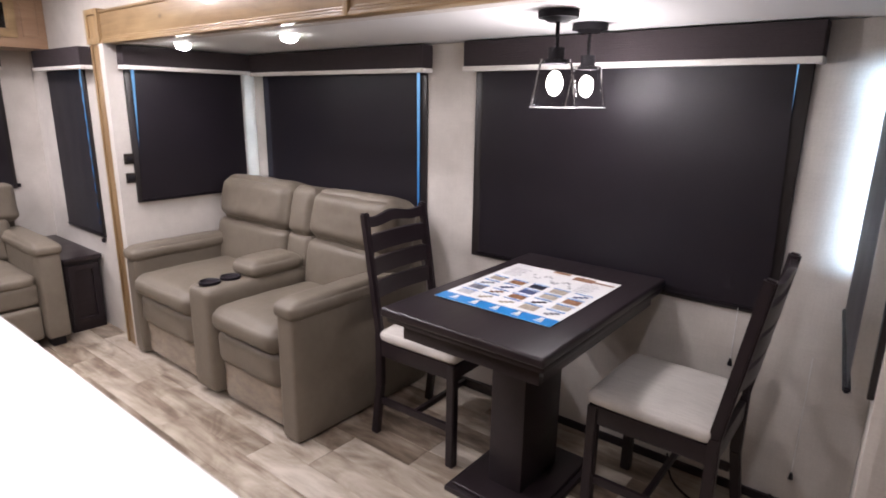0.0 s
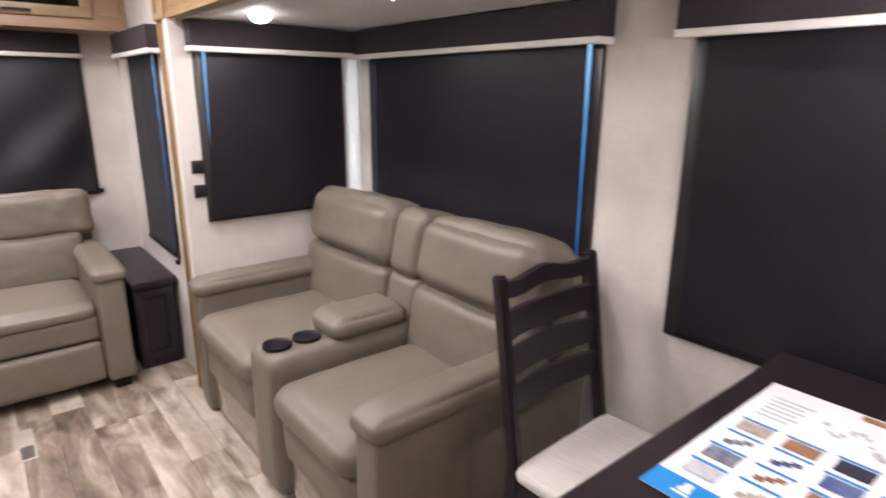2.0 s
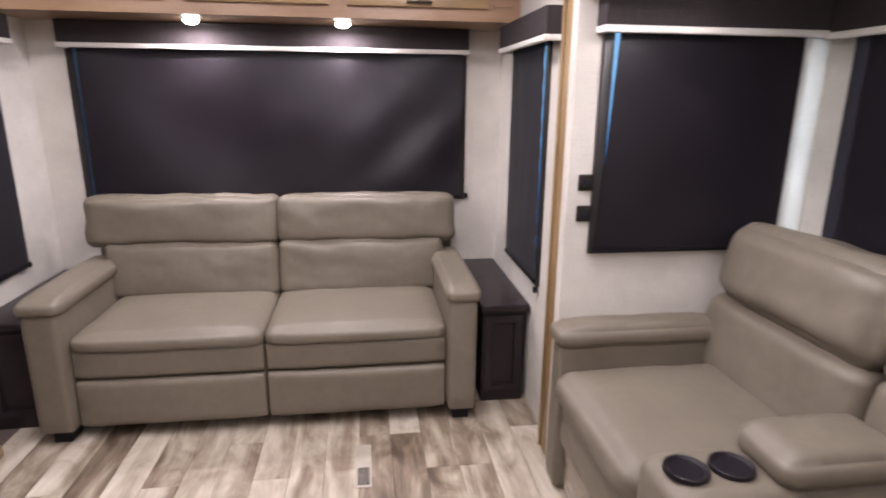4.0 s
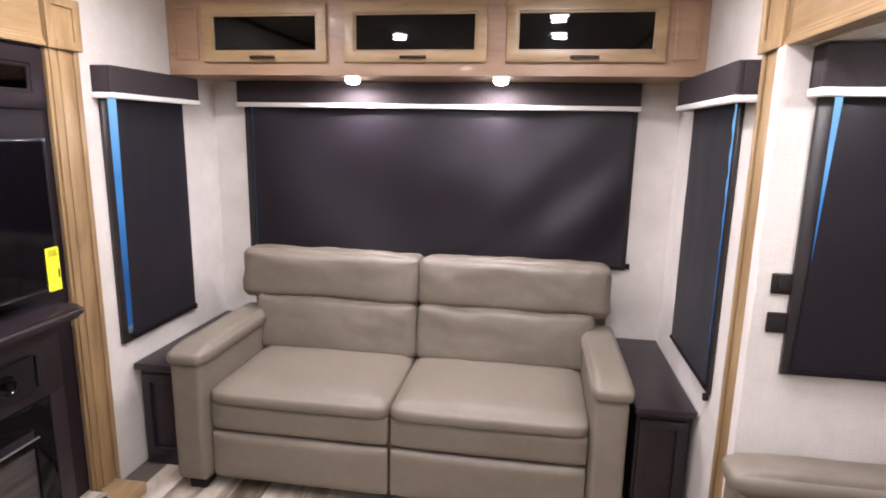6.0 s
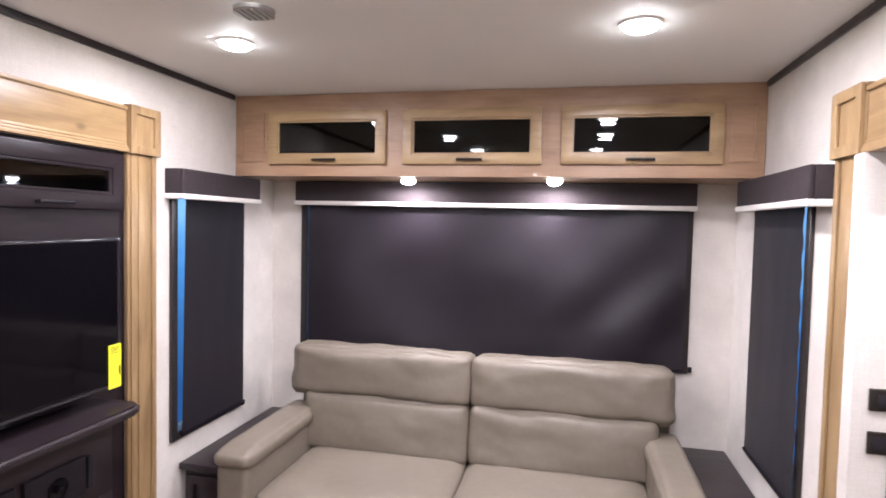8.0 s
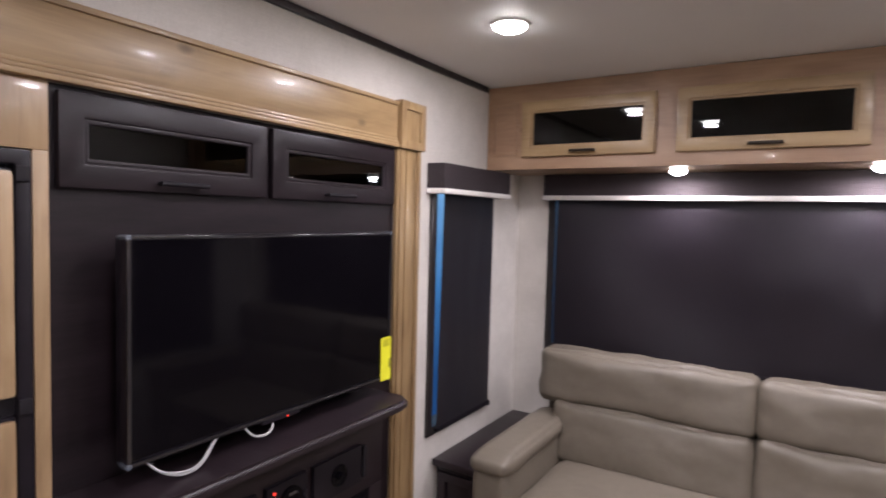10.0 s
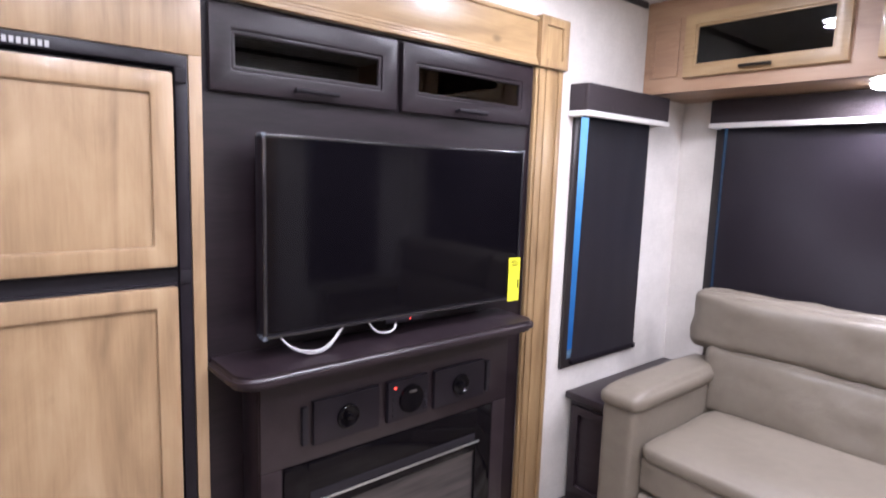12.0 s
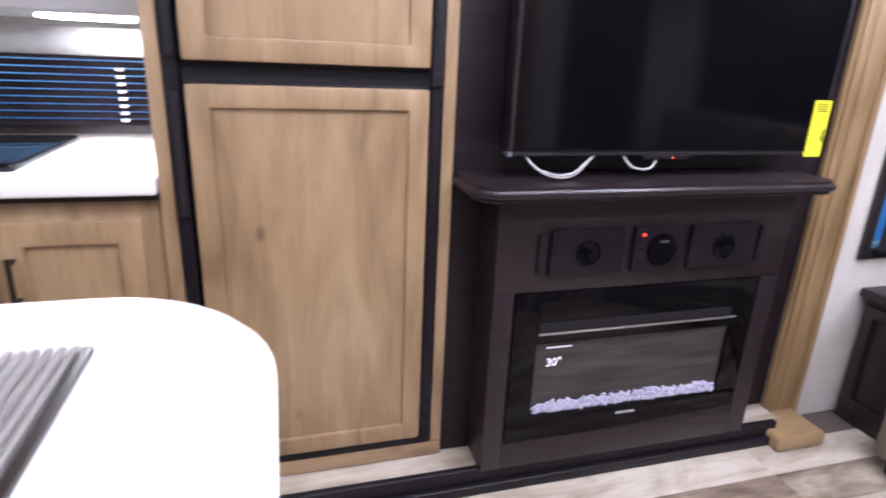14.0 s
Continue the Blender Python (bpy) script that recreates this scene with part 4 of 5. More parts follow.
# ---- reclining loveseat ----
def loveseat():
    s = thing("loveseat", -1.35, 1.95, 0, "taupe leather reclining loveseat with cup-holder console", "loveseat")
    fy, by = 1.525, 2.375
    part("base", boxed(-2.06, -0.66, fy + 0.06, by - 0.05, 0.03, 0.30, 0.01), M_LEATHER, s)
    for a, b, n in ((-1.985, -1.422, 1.0), (-1.218, -0.738, 2.0)):
        part("seat_cushion", cushion(a, b, fy - 0.022, 2.12, 0.372, 0.484, 0.052, (0.004, 0.008, 0.020), 20, 0.004, n), M_LEATHER, s)
        part("footrest", cushion(a + 0.003, b - 0.003, fy + 0.004, fy + 0.14, 0.205, 0.385, 0.05, (0, 0.010, 0), 16, 0.005, n + 3), M_LEATHER, s)
        part("footrest_flap", cushion(a + 0.012, b - 0.012, fy + 0.028, fy + 0.08, 0.030, 0.225, 0.014, (0, 0.004, 0), 12, 0.006, n + 6), M_FILM_REFLECTION, s, "lower flap still wrapped in clear film, floor reflection painted in")
    for a, b, n in ((-2.065, -1.418, 1.0), (-1.222, -0.645, 2.0)):
        part("lower_back_cushion", cushion(a, b, 2.03, 2.24, 0.43, 0.702, 0.040, (0.002, 0.016, 0.004), 22, 0.006, n + 10, tilt=-10, axis="x"), M_LEATHER, s)
        part("headrest_cushion", cushion(a + 0.004, b - 0.004, 2.066, 2.30, 0.690, 0.950, 0.066, (0.004, 0.026, 0.014), 22, 0.008, n + 12, tilt=-12, axis="x"), M_LEATHER, s)
    part("centre_back_cushion", cushion(-1.412, -1.228, 2.055, 2.24, 0.43, 0.698, 0.026, (0.002, 0.008, 0.003), 16, 0.004, 20, tilt=-10, axis="x"), M_LEATHER, s)
    part("centre_headrest", cushion(-1.408, -1.232, 2.09, 2.30, 0.690, 0.942, 0.036, (0.002, 0.012, 0.010), 16, 0.005, 22, tilt=-12, axis="x"), M_LEATHER, s)
    part("back_frame", cushion(-2.05, -0.66, 2.22, by, 0.05, 0.90, 0.04, (0, 0, 0), 8), M_LEATHER, s)
    # console with two cup holders cut in its top
    con = part("console", cushion(-1.418, -1.222, fy - 0.01, 2.10, 0.03, 0.555, 0.035, (0.003, 0.004, 0.004), 12), M_LEATHER, s)
    for y in (1.582, 1.690):
        bm = bmesh.new()
        n, x, z = 32, -1.320, 0.5685
        prof = [(0.050, z - 0.008), (0.049, z + 0.002), (0.045, z + 0.003), (0.041, z), (0.038, z - 0.004), (0.001, z - 0.0045)]
        rings = [[bm.verts.new((x + r * math.cos(2 * math.pi * k / n), y + r * math.sin(2 * math.pi * k / n), q)) for k in range(n)] for r, q in prof]
        for a, b in zip(rings, rings[1:]):
            for k in range(n):
                bm.faces.new((a[k], a[(k + 1) % n], b[(k + 1) % n], b[k]))
        part("cup_holder", bm, M_BLACK, con, "glossy black cup holder")
    part("console_pad", cushion(-1.416, -1.224, 1.752, 2.06, 0.55, 0.625, 0.035, (0.004, 0.006, 0.014), 14, 0.002, 30), M_LEATHER, con, "padded console lid")
    for a, b, z in ((-2.10, -1.985, 0.575), (-0.738, -0.61, 0.585)):
        arm = part("arm", cushion(a + 0.006, b - 0.006, fy + 0.005, by - 0.03, 0.012, z, 0.018, (0.003, 0.003, 0), 10), M_LEATHER, s)
        part("arm_pad", cushion(a - 0.004, b + 0.006, fy - 0.008, 2.16, z - 0.03, z + 0.04, 0.032, (0.003, 0.004, 0.012), 14, 0.003, a), M_LEATHER, arm)
    for x in (-2.02, -0.70):
        for y in (fy + 0.13, by - 0.1):
            part("foot", boxed(x - 0.03, x + 0.03, y - 0.03, y + 0.03, 0, 0.04, 0.005), M_MATTE, s, "black block foot")
    return s


loveseat()


# ---- end tables ----
def end_table(y0, y1, label):
    t = thing("end_table", -3.0, (y0 + y1) / 2, 0, label, "end table", "sofa end tables")
    part("top", boxed(-3.372, -2.612, y0, y1, 0.445, 0.472, 0.006, 3), M_DARK, t)
    part("body", boxed(-3.36, -2.64, y0 + 0.012, y1 - 0.012, 0.0, 0.445, 0.003), M_DARK, t)
    bm = bmesh.new()
    a, b = y0 + 0.022, y1 - 0.022
    ring(bm, Plane("x", -2.64, 1), a, b, 0.05, 0.42, 0.036, 0, 0.014, 0.003)
    part("door", bm, M_DARK, t)
    return t


end_table(1.385, 1.60, "dark brown end table between the sofa and the wall")
end_table(-0.648, -0.425, "dark brown end table beside the television cabinet")


# ---- dining table and its sheet ----
def dining_table():
    t = thing("dining_table", 0.24, 1.93, 0, "espresso pedestal dining table standing against the wall", "table")
    bm = bmesh.new()
    box(bm, -0.06, 0.525, 1.455, 2.375, 0.748, 0.778, 0.010, 3)
    part("tabletop", bm, M_DARK, t)
    bm = bmesh.new()
    box(bm, -0.045, 0.52, 1.47, 2.37, 0.728, 0.747, 0.005)
    box(bm, -0.01, 0.485, 1.51, 1.535, 0.668, 0.728, 0.003)
    box(bm, -0.01, 0.015, 1.535, 2.36, 0.668, 0.728, 0.003)
    box(bm, 0.46, 0.485, 1.535, 2.36, 0.668, 0.728, 0.003)
    part("apron", bm, M_DARK, t)
    bm = bmesh.new()
    box(bm, 0.125, 0.265, 1.83, 2.10, 0.03, 0.728, 0.006)
    part("pedestal", bm, M_DARK, t)
    bm = bmesh.new()
    box(bm, 0.01, 0.38, 1.71, 2.21, 0.0, 0.022, 0.004)
    box(bm, 0.03, 0.36, 1.73, 2.19, 0.022, 0.036, 0.010, 3)
    part("base_plate", bm, M_DARK, t)
    return t


dining_table()


def brochure():
    b = thing("poster", 0.215, 1.915, 0.779, "white printed sheet with blue band and small pictures", "poster")
    x0, x1, y0, y1, z = 0.0, 0.432, 1.652, 2.182, 0.7795
    rnd = random.Random(4)
    bm = bmesh.new()
    g = [[bm.verts.new((x0 + (x1 - x0) * i / 12, y0 + (y1 - y0) * k / 12, z + 0.0006 + 0.0012 * abs(noise.noise(Vector((i * 0.4, k * 0.4, 1)))))) for k in range(13)] for i in range(13)]
    for i in range(12):
        for k in range(12):
            bm.faces.new((g[i][k], g[i + 1][k], g[i + 1][k + 1], g[i][k + 1]))
    part("sheet", bm, M_PAPER, b)
    zt = z + 0.0022

    def patch(bm, u0, u1, v0, v1):
        bm.faces.new([bm.verts.new((x0 + u * (x1 - x0), y0 + v * (y1 - y0), zt)) for u, v in ((u0, v0), (u1, v0), (u1, v1), (u0, v1))])

    bm = bmesh.new()
    patch(bm, 0.0, 1.0, 0.0, 0.115)
    part("blue_band", bm, M_BLUE, b, "blue band along the edge")
    zt += 0.0004
    bm = bmesh.new()
    for k in range(5):
        c = 0.14 + k * 0.185
        for q in range(3):
            r = 0.012 + 0.01 * q
            patch(bm, c - 0.03 + 0.01 * q, c + 0.035 - 0.006 * q, 0.03 + 0.018 * q, 0.03 + 0.018 * q + r)
    tagged(part("band_marks", bm, M_PAPER, b), kind="stuff")
    tones = [((0.05, 0.06, 0.10), (0.30, 0.30, 0.34)), ((0.02, 0.05, 0.20), (0.16, 0.18, 0.28)), ((0.30, 0.25, 0.20), (0.52, 0.46, 0.38)), ((0.34, 0.35, 0.38), (0.6, 0.6, 0.62)), ((0.01, 0.01, 0.02), (0.05, 0.05, 0.08)), ((0.34, 0.17, 0.08), (0.24, 0.13, 0.09))]
    inks = [material("print_tone", a, c, scale=60, rough=0.35, bump=0, fine=200) for a, c in tones]
    for col in range(5):
        for row in range(4):
            u, v = 0.05 + col * 0.19, 0.155 + row * 0.125
            tall = 0.07 + 0.02 * rnd.random()
            bm = bmesh.new()
            if rnd.random() < 0.65:
                patch(bm, u + 0.015, u + 0.145, v, v + tall)
            else:
                for q in range(3):
                    patch(bm, u + 0.03 + 0.03 * q, u + 0.07 + 0.03 * q, v + 0.02 * q, v + 0.03 + 0.018 * q)
            part("picture", bm, inks[rnd.randrange(6)], b)
            bm = bmesh.new()
            patch(bm, u, u + 0.15, v + tall + 0.008, v + tall + 0.022)
            part("caption_bar", bm, M_BLUE, b)
    bm = bmesh.new()
    for q in range(6):
        patch(bm, 0.07, 0.2 + 0.05 * rnd.random(), 0.69 + q * 0.035, 0.70 + q * 0.035)
        patch(bm, 0.76, 0.92 - 0.05 * rnd.random(), 0.66 + q * 0.035, 0.67 + q * 0.035)
    tagged(part("text_block", bm, inks[3], b), kind="stuff")
    bm = bmesh.new()
    for q in range(16):
        u, v = 0.3 + 0.027 * q, 0.80 - 0.05 * math.sin(q * 0.9) - 0.006 * q
        patch(bm, u, u + 0.022 + 0.015 * rnd.random(), v, v + 0.008 + 0.03 * rnd.random())
    tagged(part("drawing", bm, inks[3], b), kind="stuff")
    bm = bmesh.new()
    patch(bm, 0.40, 0.56, 0.945, 0.985)
    patch(bm, 0.62, 0.80, 0.88, 0.96)
    patch(bm, 0.80, 0.98, 0.90, 0.925)
    tagged(part("brown_print", bm, inks[5], b), kind="stuff")
    return b


brochure()


# ---- dining chairs ----
def dining_chair():
    """Faces +x, its base centred on its seat; copies are turned into place."""
    c = thing("dining_chair", 0, 0, 0, "espresso ladder-back dining chair with cream cloth seat", "chair", "chairs at the table")
    hw = 0.185
    for y in (-hw, hw):
        bm = bmesh.new()
        bar(bm, (-0.215, y, 0.0), (-0.185, y, 0.24), 0.034, 0.030)
        bar(bm, (-0.185, y, 0.236), (-0.185, y, 0.47), 0.036, 0.030)
        bar(bm, (-0.185, y, 0.465), (-0.264, y, 0.968), 0.036, 0.028, 0.006)
        part("back_leg", bm, M_DARK, c)
        bm = bmesh.new()
        bar(bm, (0.19, y, 0.0), (0.19, y, 0.44), 0.036, 0.036)
        part("front_leg", bm, M_DARK, c)
    for z, h in ((0.930, 0.042), (0.838, 0.072), (0.742, 0.070), (0.646, 0.066)):
        bm = bmesh.new()
        n = 20
        x = -0.185 - (z - 0.465) * 0.151
        prev = None
        for k in range(n + 1):
            y = -hw + 0.012 + (2 * hw - 0.024) * k / n
            dx = -0.018 * (1 - ((k - n / 2) / (n / 2)) ** 2)
            across = abs(k - n / 2) / (n / 2)
            up = 0.008 * math.cos(across * math.pi * 1.55) if z > 0.9 else 0
            low = up * 0.7 if z > 0.9 else 0
            ring = [bm.verts.new((x + dx + a, y, z + b)) for a, b in ((-0.009, low - h / 2), (0.009, low - h / 2), (0.009 - 0.007, h / 2 + up), (-0.009 - 0.007, h / 2 + up))]
            if prev:
                for q in range(4):
                    bm.faces.new((prev[q], prev[(q + 1) % 4], ring[(q + 1) % 4], ring[q]))
            else:
                bm.faces.new(ring[::-1])
            prev = ring
        bm.faces.new(prev)
        bmesh.ops.recalc_face_normals(bm, faces=bm.faces[:])
        part("back_slat", bm, M_DARK, c)
    bm = bmesh.new()
    for y in (-hw, hw):
        box(bm, -0.17, 0.175, y - 0.011, y + 0.011, 0.375, 0.44, 0.003)
    box(bm, 0.178, 0.202, -hw + 0.018, hw - 0.018, 0.375, 0.44, 0.003)
    box(bm, -0.197, -0.173, -hw + 0.016, hw - 0.016, 0.375, 0.44, 0.003)
    part("seat_rail", bm, M_DARK, c)
    for y in (-hw, hw):
        part("stretcher", boxed(-0.175, 0.175, y - 0.009, y + 0.009, 0.15, 0.18, 0.003), M_DARK, c)
    part("stretcher", boxed(-0.009, 0.009, -hw + 0.009, hw - 0.009, 0.153, 0.177, 0.003), M_DARK, c)
    part("seat", cushion(-0.18, 0.215, -0.205, 0.205, 0.44, 0.492, 0.024, (0.002, 0.002, 0.014), 14, 0.002, 3), M_SEAT, c, "cream woven cloth seat pad")
    return c


chair = dining_chair()
copy_thing(chair, pose(0.67, 2.10, 0, 0, 0, 180))
chair.matrix_basis = pose(-0.258, 2.02, 0, 0, 0, 2)


# ---- wall plates ----
def plate(name, y, z, label, round_it):
    p = thing(name, SL_X0 + 0.002, y, z, label, "wall plate")
    part("cover", boxed(SL_X0 + 0.001, SL_X0 + 0.009, y - 0.026, y + 0.026, z - 0.027, z + 0.027, 0.004 if not round_it else 0.012, 3), M_BRONZE, p)
    bm = bmesh.new()
    if round_it:
        box(bm, SL_X0 + 0.009, SL_X0 + 0.020, y - 0.012, y + 0.012, z - 0.014, z + 0.014, 0.004)
    else:
        box(bm, SL_X0 + 0.009, SL_X0 + 0.012, y - 0.018, y + 0.018, z - 0.016, z + 0.016, 0.002)
    part("switch" if round_it else "socket", bm, M_MATTE, p)
    return p


plate("light_switch", 1.616, 1.083, "dark bronze light switch on the slide-out wall", True)
plate("wall_outlet", 1.616, 0.980, "dark bronze outlet below the light switch", False)


def cord(pl, u, d, z0, z1, owner):
    bm = bmesh.new()
    rod(bm, pl.point(u, d, z0 + 0.02), pl.point(u, d, z1), 0.0012, 6)
    c = part("pull_cord", bm, M_PAPER, owner, "thin white shade cord")
    bm = bmesh.new()
    cyl(bm, *pl.point(u, d, z0 + 0.01), 0.009, 0.026, n=14, r2=0.004)
    part("tassel", bm, M_MATTE, c, "black tassel")
    return c


cord(OUTER, 0.775, 0.02, 0.50, 0.725, TABLE_SHADE)
cord(OUTER, 1.02, 0.02, 0.14, 0.60, END_SHADE)


def bracket(name, x, y, z, label):
    return single(name, boxed(x - 0.009, x + 0.009, y - 0.009, y + 0.009, z - 0.012, z + 0.012, 0.004, 3), M_MATTE, label, "bracket", at=(x, y, z))


bracket("shade_bracket", X_REAR + 0.012, 1.437, 0.832, "small black hold-down bracket beside the rear shade")
bracket("shade_bracket", -2.545, Y_RIGHT - 0.012, 0.565, "small black hold-down bracket under the narrow shade")
bracket("shade_bracket", -3.075, Y_LEFT + 0.012, 0.585, "small black hold-down bracket under the television-side shade")


def floor_cable():
    c = thing("floor_cable", 0.7, 2.3, 0, "thin black cable lying on the floor under the chair", "cable")
    tube("cable", [(0.60, 2.40, 0.06), (0.62, 2.36, 0.006), (0.68, 2.28, 0.004), (0.80, 2.22, 0.004), (0.86, 2.30, 0.004), (0.95, 2.36, 0.006), (0.97, 2.40, 0.05)], 0.004, M_MATTE, c)
    return c


floor_cable()


# ---- television wall ----
def dark_unit():
    u = thing("media_cabinet", -1.77, -0.75, 0.07, "espresso media cabinet with two glass doors and mantel", "cabinet")
    yf = -0.655
    bm = bmesh.new()
    cols = (-2.334, -2.265, -1.81, -1.70, -1.275, -1.215)
    for k in range(5):
        for za, zb in ((0.07, 1.535), (1.535, 1.645), (1.645, 1.70)):
            if not (k in (1, 3) and za == 1.535):
                box(bm, cols[k], cols[k + 1], yf - 0.03, yf - 0.004, za, zb)
    bmesh.ops.remove_doubles(bm, verts=bm.verts[:], dist=1e-5)
    part("back_panel", bm, M_GREY, u)
    bm = bmesh.new()
    box(bm, -2.322, -1.215, yf - 0.33, yf - 0.31, 1.48, 1.70)
    box(bm, -2.322, -1.215, yf - 0.31, yf - 0.031, 1.48, 1.497)
    box(bm, -2.322, -1.215, yf - 0.31, yf - 0.031, 1.683, 1.70)
    for x in (-2.322, -1.762, -1.232):
        box(bm, x, x + 0.017, yf - 0.31, yf - 0.031, 1.497, 1.683)
    part("compartment", bm, M_DARK, u)
    for a, b in ((-1.745, -1.228), (-2.312, -1.763)):
        bm = bmesh.new()
        w, z0, z1 = 0.052, 1.495, 1.688
        y0, y1 = yf - 0.003, yf + 0.017
        ring(bm, Plane("y", y0, 1), a, b, z0, z1, w, 0, y1 - y0, 0.007)
        d = part("door", bm, M_GREY, u)
        bm = bmesh.new()
        ring(bm, Plane("y", y0, 1), a + w - 0.003, b - w + 0.003, z0 + w - 0.003, z1 - w + 0.003, 0.013, 0.004, 0.0155, 0.006)
        part("inner_moulding", bm, M_GREY, d)
        part("glass", boxed(a + w, b - w, yf + 0.002, yf + 0.006, z0 + w, z1 - w), M_SMOKE, d, "smoked glass pane")
        bm = bmesh.new()
        m = (a + b) / 2 if b > -1.6 else (a + b) / 2 + 0.02
        rod(bm, (m - 0.06, yf + 0.040, z0 + 0.02), (m + 0.06, yf + 0.040, z0 + 0.02), 0.006, 10)
        for s in (-0.05, 0.05):
            rod(bm, (m + s, yf + 0.016, z0 + 0.02), (m + s, yf + 0.040, z0 + 0.02), 0.005, 8)
        part("handle", bm, M_MATTE, d, "black bar handle")
    # mantel shelf with rounded front corners
    bm = bmesh.new()
    x0, x1, y0, y1, r = -2.205, -1.213, yf - 0.002, -0.455, 0.06
    pts = [(x1, y0), (x1, y1 - r)] + [(x1 - r + r * math.cos(a), y1 - r + r * math.sin(a)) for a in [math.pi / 2 * k / 8 for k in range(1, 9)]]
    pts += [(x0 + r - r * math.sin(a), y1 - r + r * math.cos(a)) for a in [math.pi / 2 * k / 8 for k in range(9)]] + [(x0, y0)]
    f = bm.faces.new([bm.verts.new((x, y, 0.832)) for x, y in pts])
    ex = bmesh.ops.extrude_face_region(bm, geom=[f])
    bmesh.ops.translate(bm, verts=[v for v in ex["geom"] if isinstance(v, bmesh.types.BMVert)], vec=(0, 0, 0.034))
    bmesh.ops.recalc_face_normals(bm, faces=bm.faces[:])
    bmesh.ops.bevel(bm, geom=[e for e in bm.edges if abs(e.verts[0].co.z - e.verts[1].co.z) < 1e-6 and max(e.verts[0].co.y, e.verts[1].co.y) > y0 + 0.01], offset=0.012, segments=3, affect="EDGES")
    part("mantel_shelf", bm, M_DARK, u, "rounded dark mantel shelf")
    # surround that stands proud below the mantel
    bm = bmesh.new()
    box(bm, -2.15, -1.30, yf - 0.004, -0.562, 0.07, 0.832, 0.003)
    part("surround", bm, M_DARK, u)
    bm = bmesh.new()
    box(bm, -2.15, -1.30, -0.562, -0.545, 0.585, 0.832, 0.003)
    part("upper_face", bm, M_DARK, u)
    for q in ((-2.15, -2.09, 0.07, 0.585), (-1.355, -1.30, 0.07, 0.585)):
        part("side_face", boxed(q[0], q[1], -0.562, -0.545, q[2], q[3], 0.003), M_DARK, u)
    part("lower_face", boxed(-2.09, -1.355, -0.562, -0.545, 0.07, 0.15, 0.003), M_DARK, u)
    return u


dark_unit()


def speaker(x0, x1, label):
    s = thing("speaker", (x0 + x1) / 2, -0.545, 0.628, label, "speaker", "speakers under the mantel")
    part("front_plate", boxed(x0, x1, -0.545, -0.531, 0.628, 0.745, 0.003), M_BLACK, s)
    m = (x0 + x1) / 2
    bm = bmesh.new()
    n = 28
    prof = [(0.033, -0.531), (0.033, -0.526), (0.029, -0.524), (0.026, -0.528), (0.012, -0.5295), (0.010, -0.520), (0.007, -0.516), (0.001, -0.5155)]
    rings = [[bm.verts.new((m + r * math.cos(2 * math.pi * k / n), y, 0.685 + r * math.sin(2 * math.pi * k / n))) for k in range(n)] for r, y in prof]
    for a, b in zip(rings, rings[1:]):
        for k in range(n):
            bm.faces.new((a[k], b[k], b[(k + 1) % n], a[(k + 1) % n]))
    bmesh.ops.recalc_face_normals(bm, faces=bm.faces[:])
    part("cone", bm, M_TVGLASS, s, "glossy black speaker cone")
    return s


speaker(-1.632, -1.434, "black speaker panel under the mantel, nearer the refrigerator")
speaker(-2.032, -1.828, "black speaker panel under the mantel, nearer the sofa")
for x in (-1.412, -2.052):
    single("trim_peg", boxed(x - 0.008, x + 0.008, -0.545, -0.533, 0.635, 0.735, 0.003), M_MATTE, "slim black upright bar beside the speaker", "trim", at=(x, -0.54, 0.635))


def radio():
    r = thing("car_stereo", -1.73, -0.545, 0.63, "black stereo panel with round dial and red light", "stereo")
    part("front_plate", boxed(-1.802, -1.660, -0.545, -0.529, 0.628, 0.746, 0.004), M_BLACK, r)
    bm = bmesh.new()
    bmesh.ops.create_cone(bm, cap_ends=True, segments=32, radius1=0.043, radius2=0.040, depth=0.008, matrix=Matrix.Translation((-1.738, -0.526, 0.686)) @ Matrix.Rotation(radians(-90), 4, "X"))
    part("dial", bm, M_TVGLASS, r)
    bm = bmesh.new()
    for k in range(4):
        box(bm, -1.795, -1.785, -0.530, -0.526, 0.643 + 0.016 * k, 0.652 + 0.016 * k, 0.001)
        box(bm, -1.684, -1.674, -0.530, -0.526, 0.643 + 0.016 * k, 0.652 + 0.016 * k, 0.001)
    tagged(part("buttons", bm, M_MATTE, r), kind="stuff")
    part("indicator", boxed(-1.686, -1.679, -0.530, -0.526, 0.724, 0.730, 0.001), M_RED, r, "red indicator light")
    part("display", boxed(-1.752, -1.726, -0.523, -0.520, 0.706, 0.712), M_SCREENGREY, r)
    return r


radio()


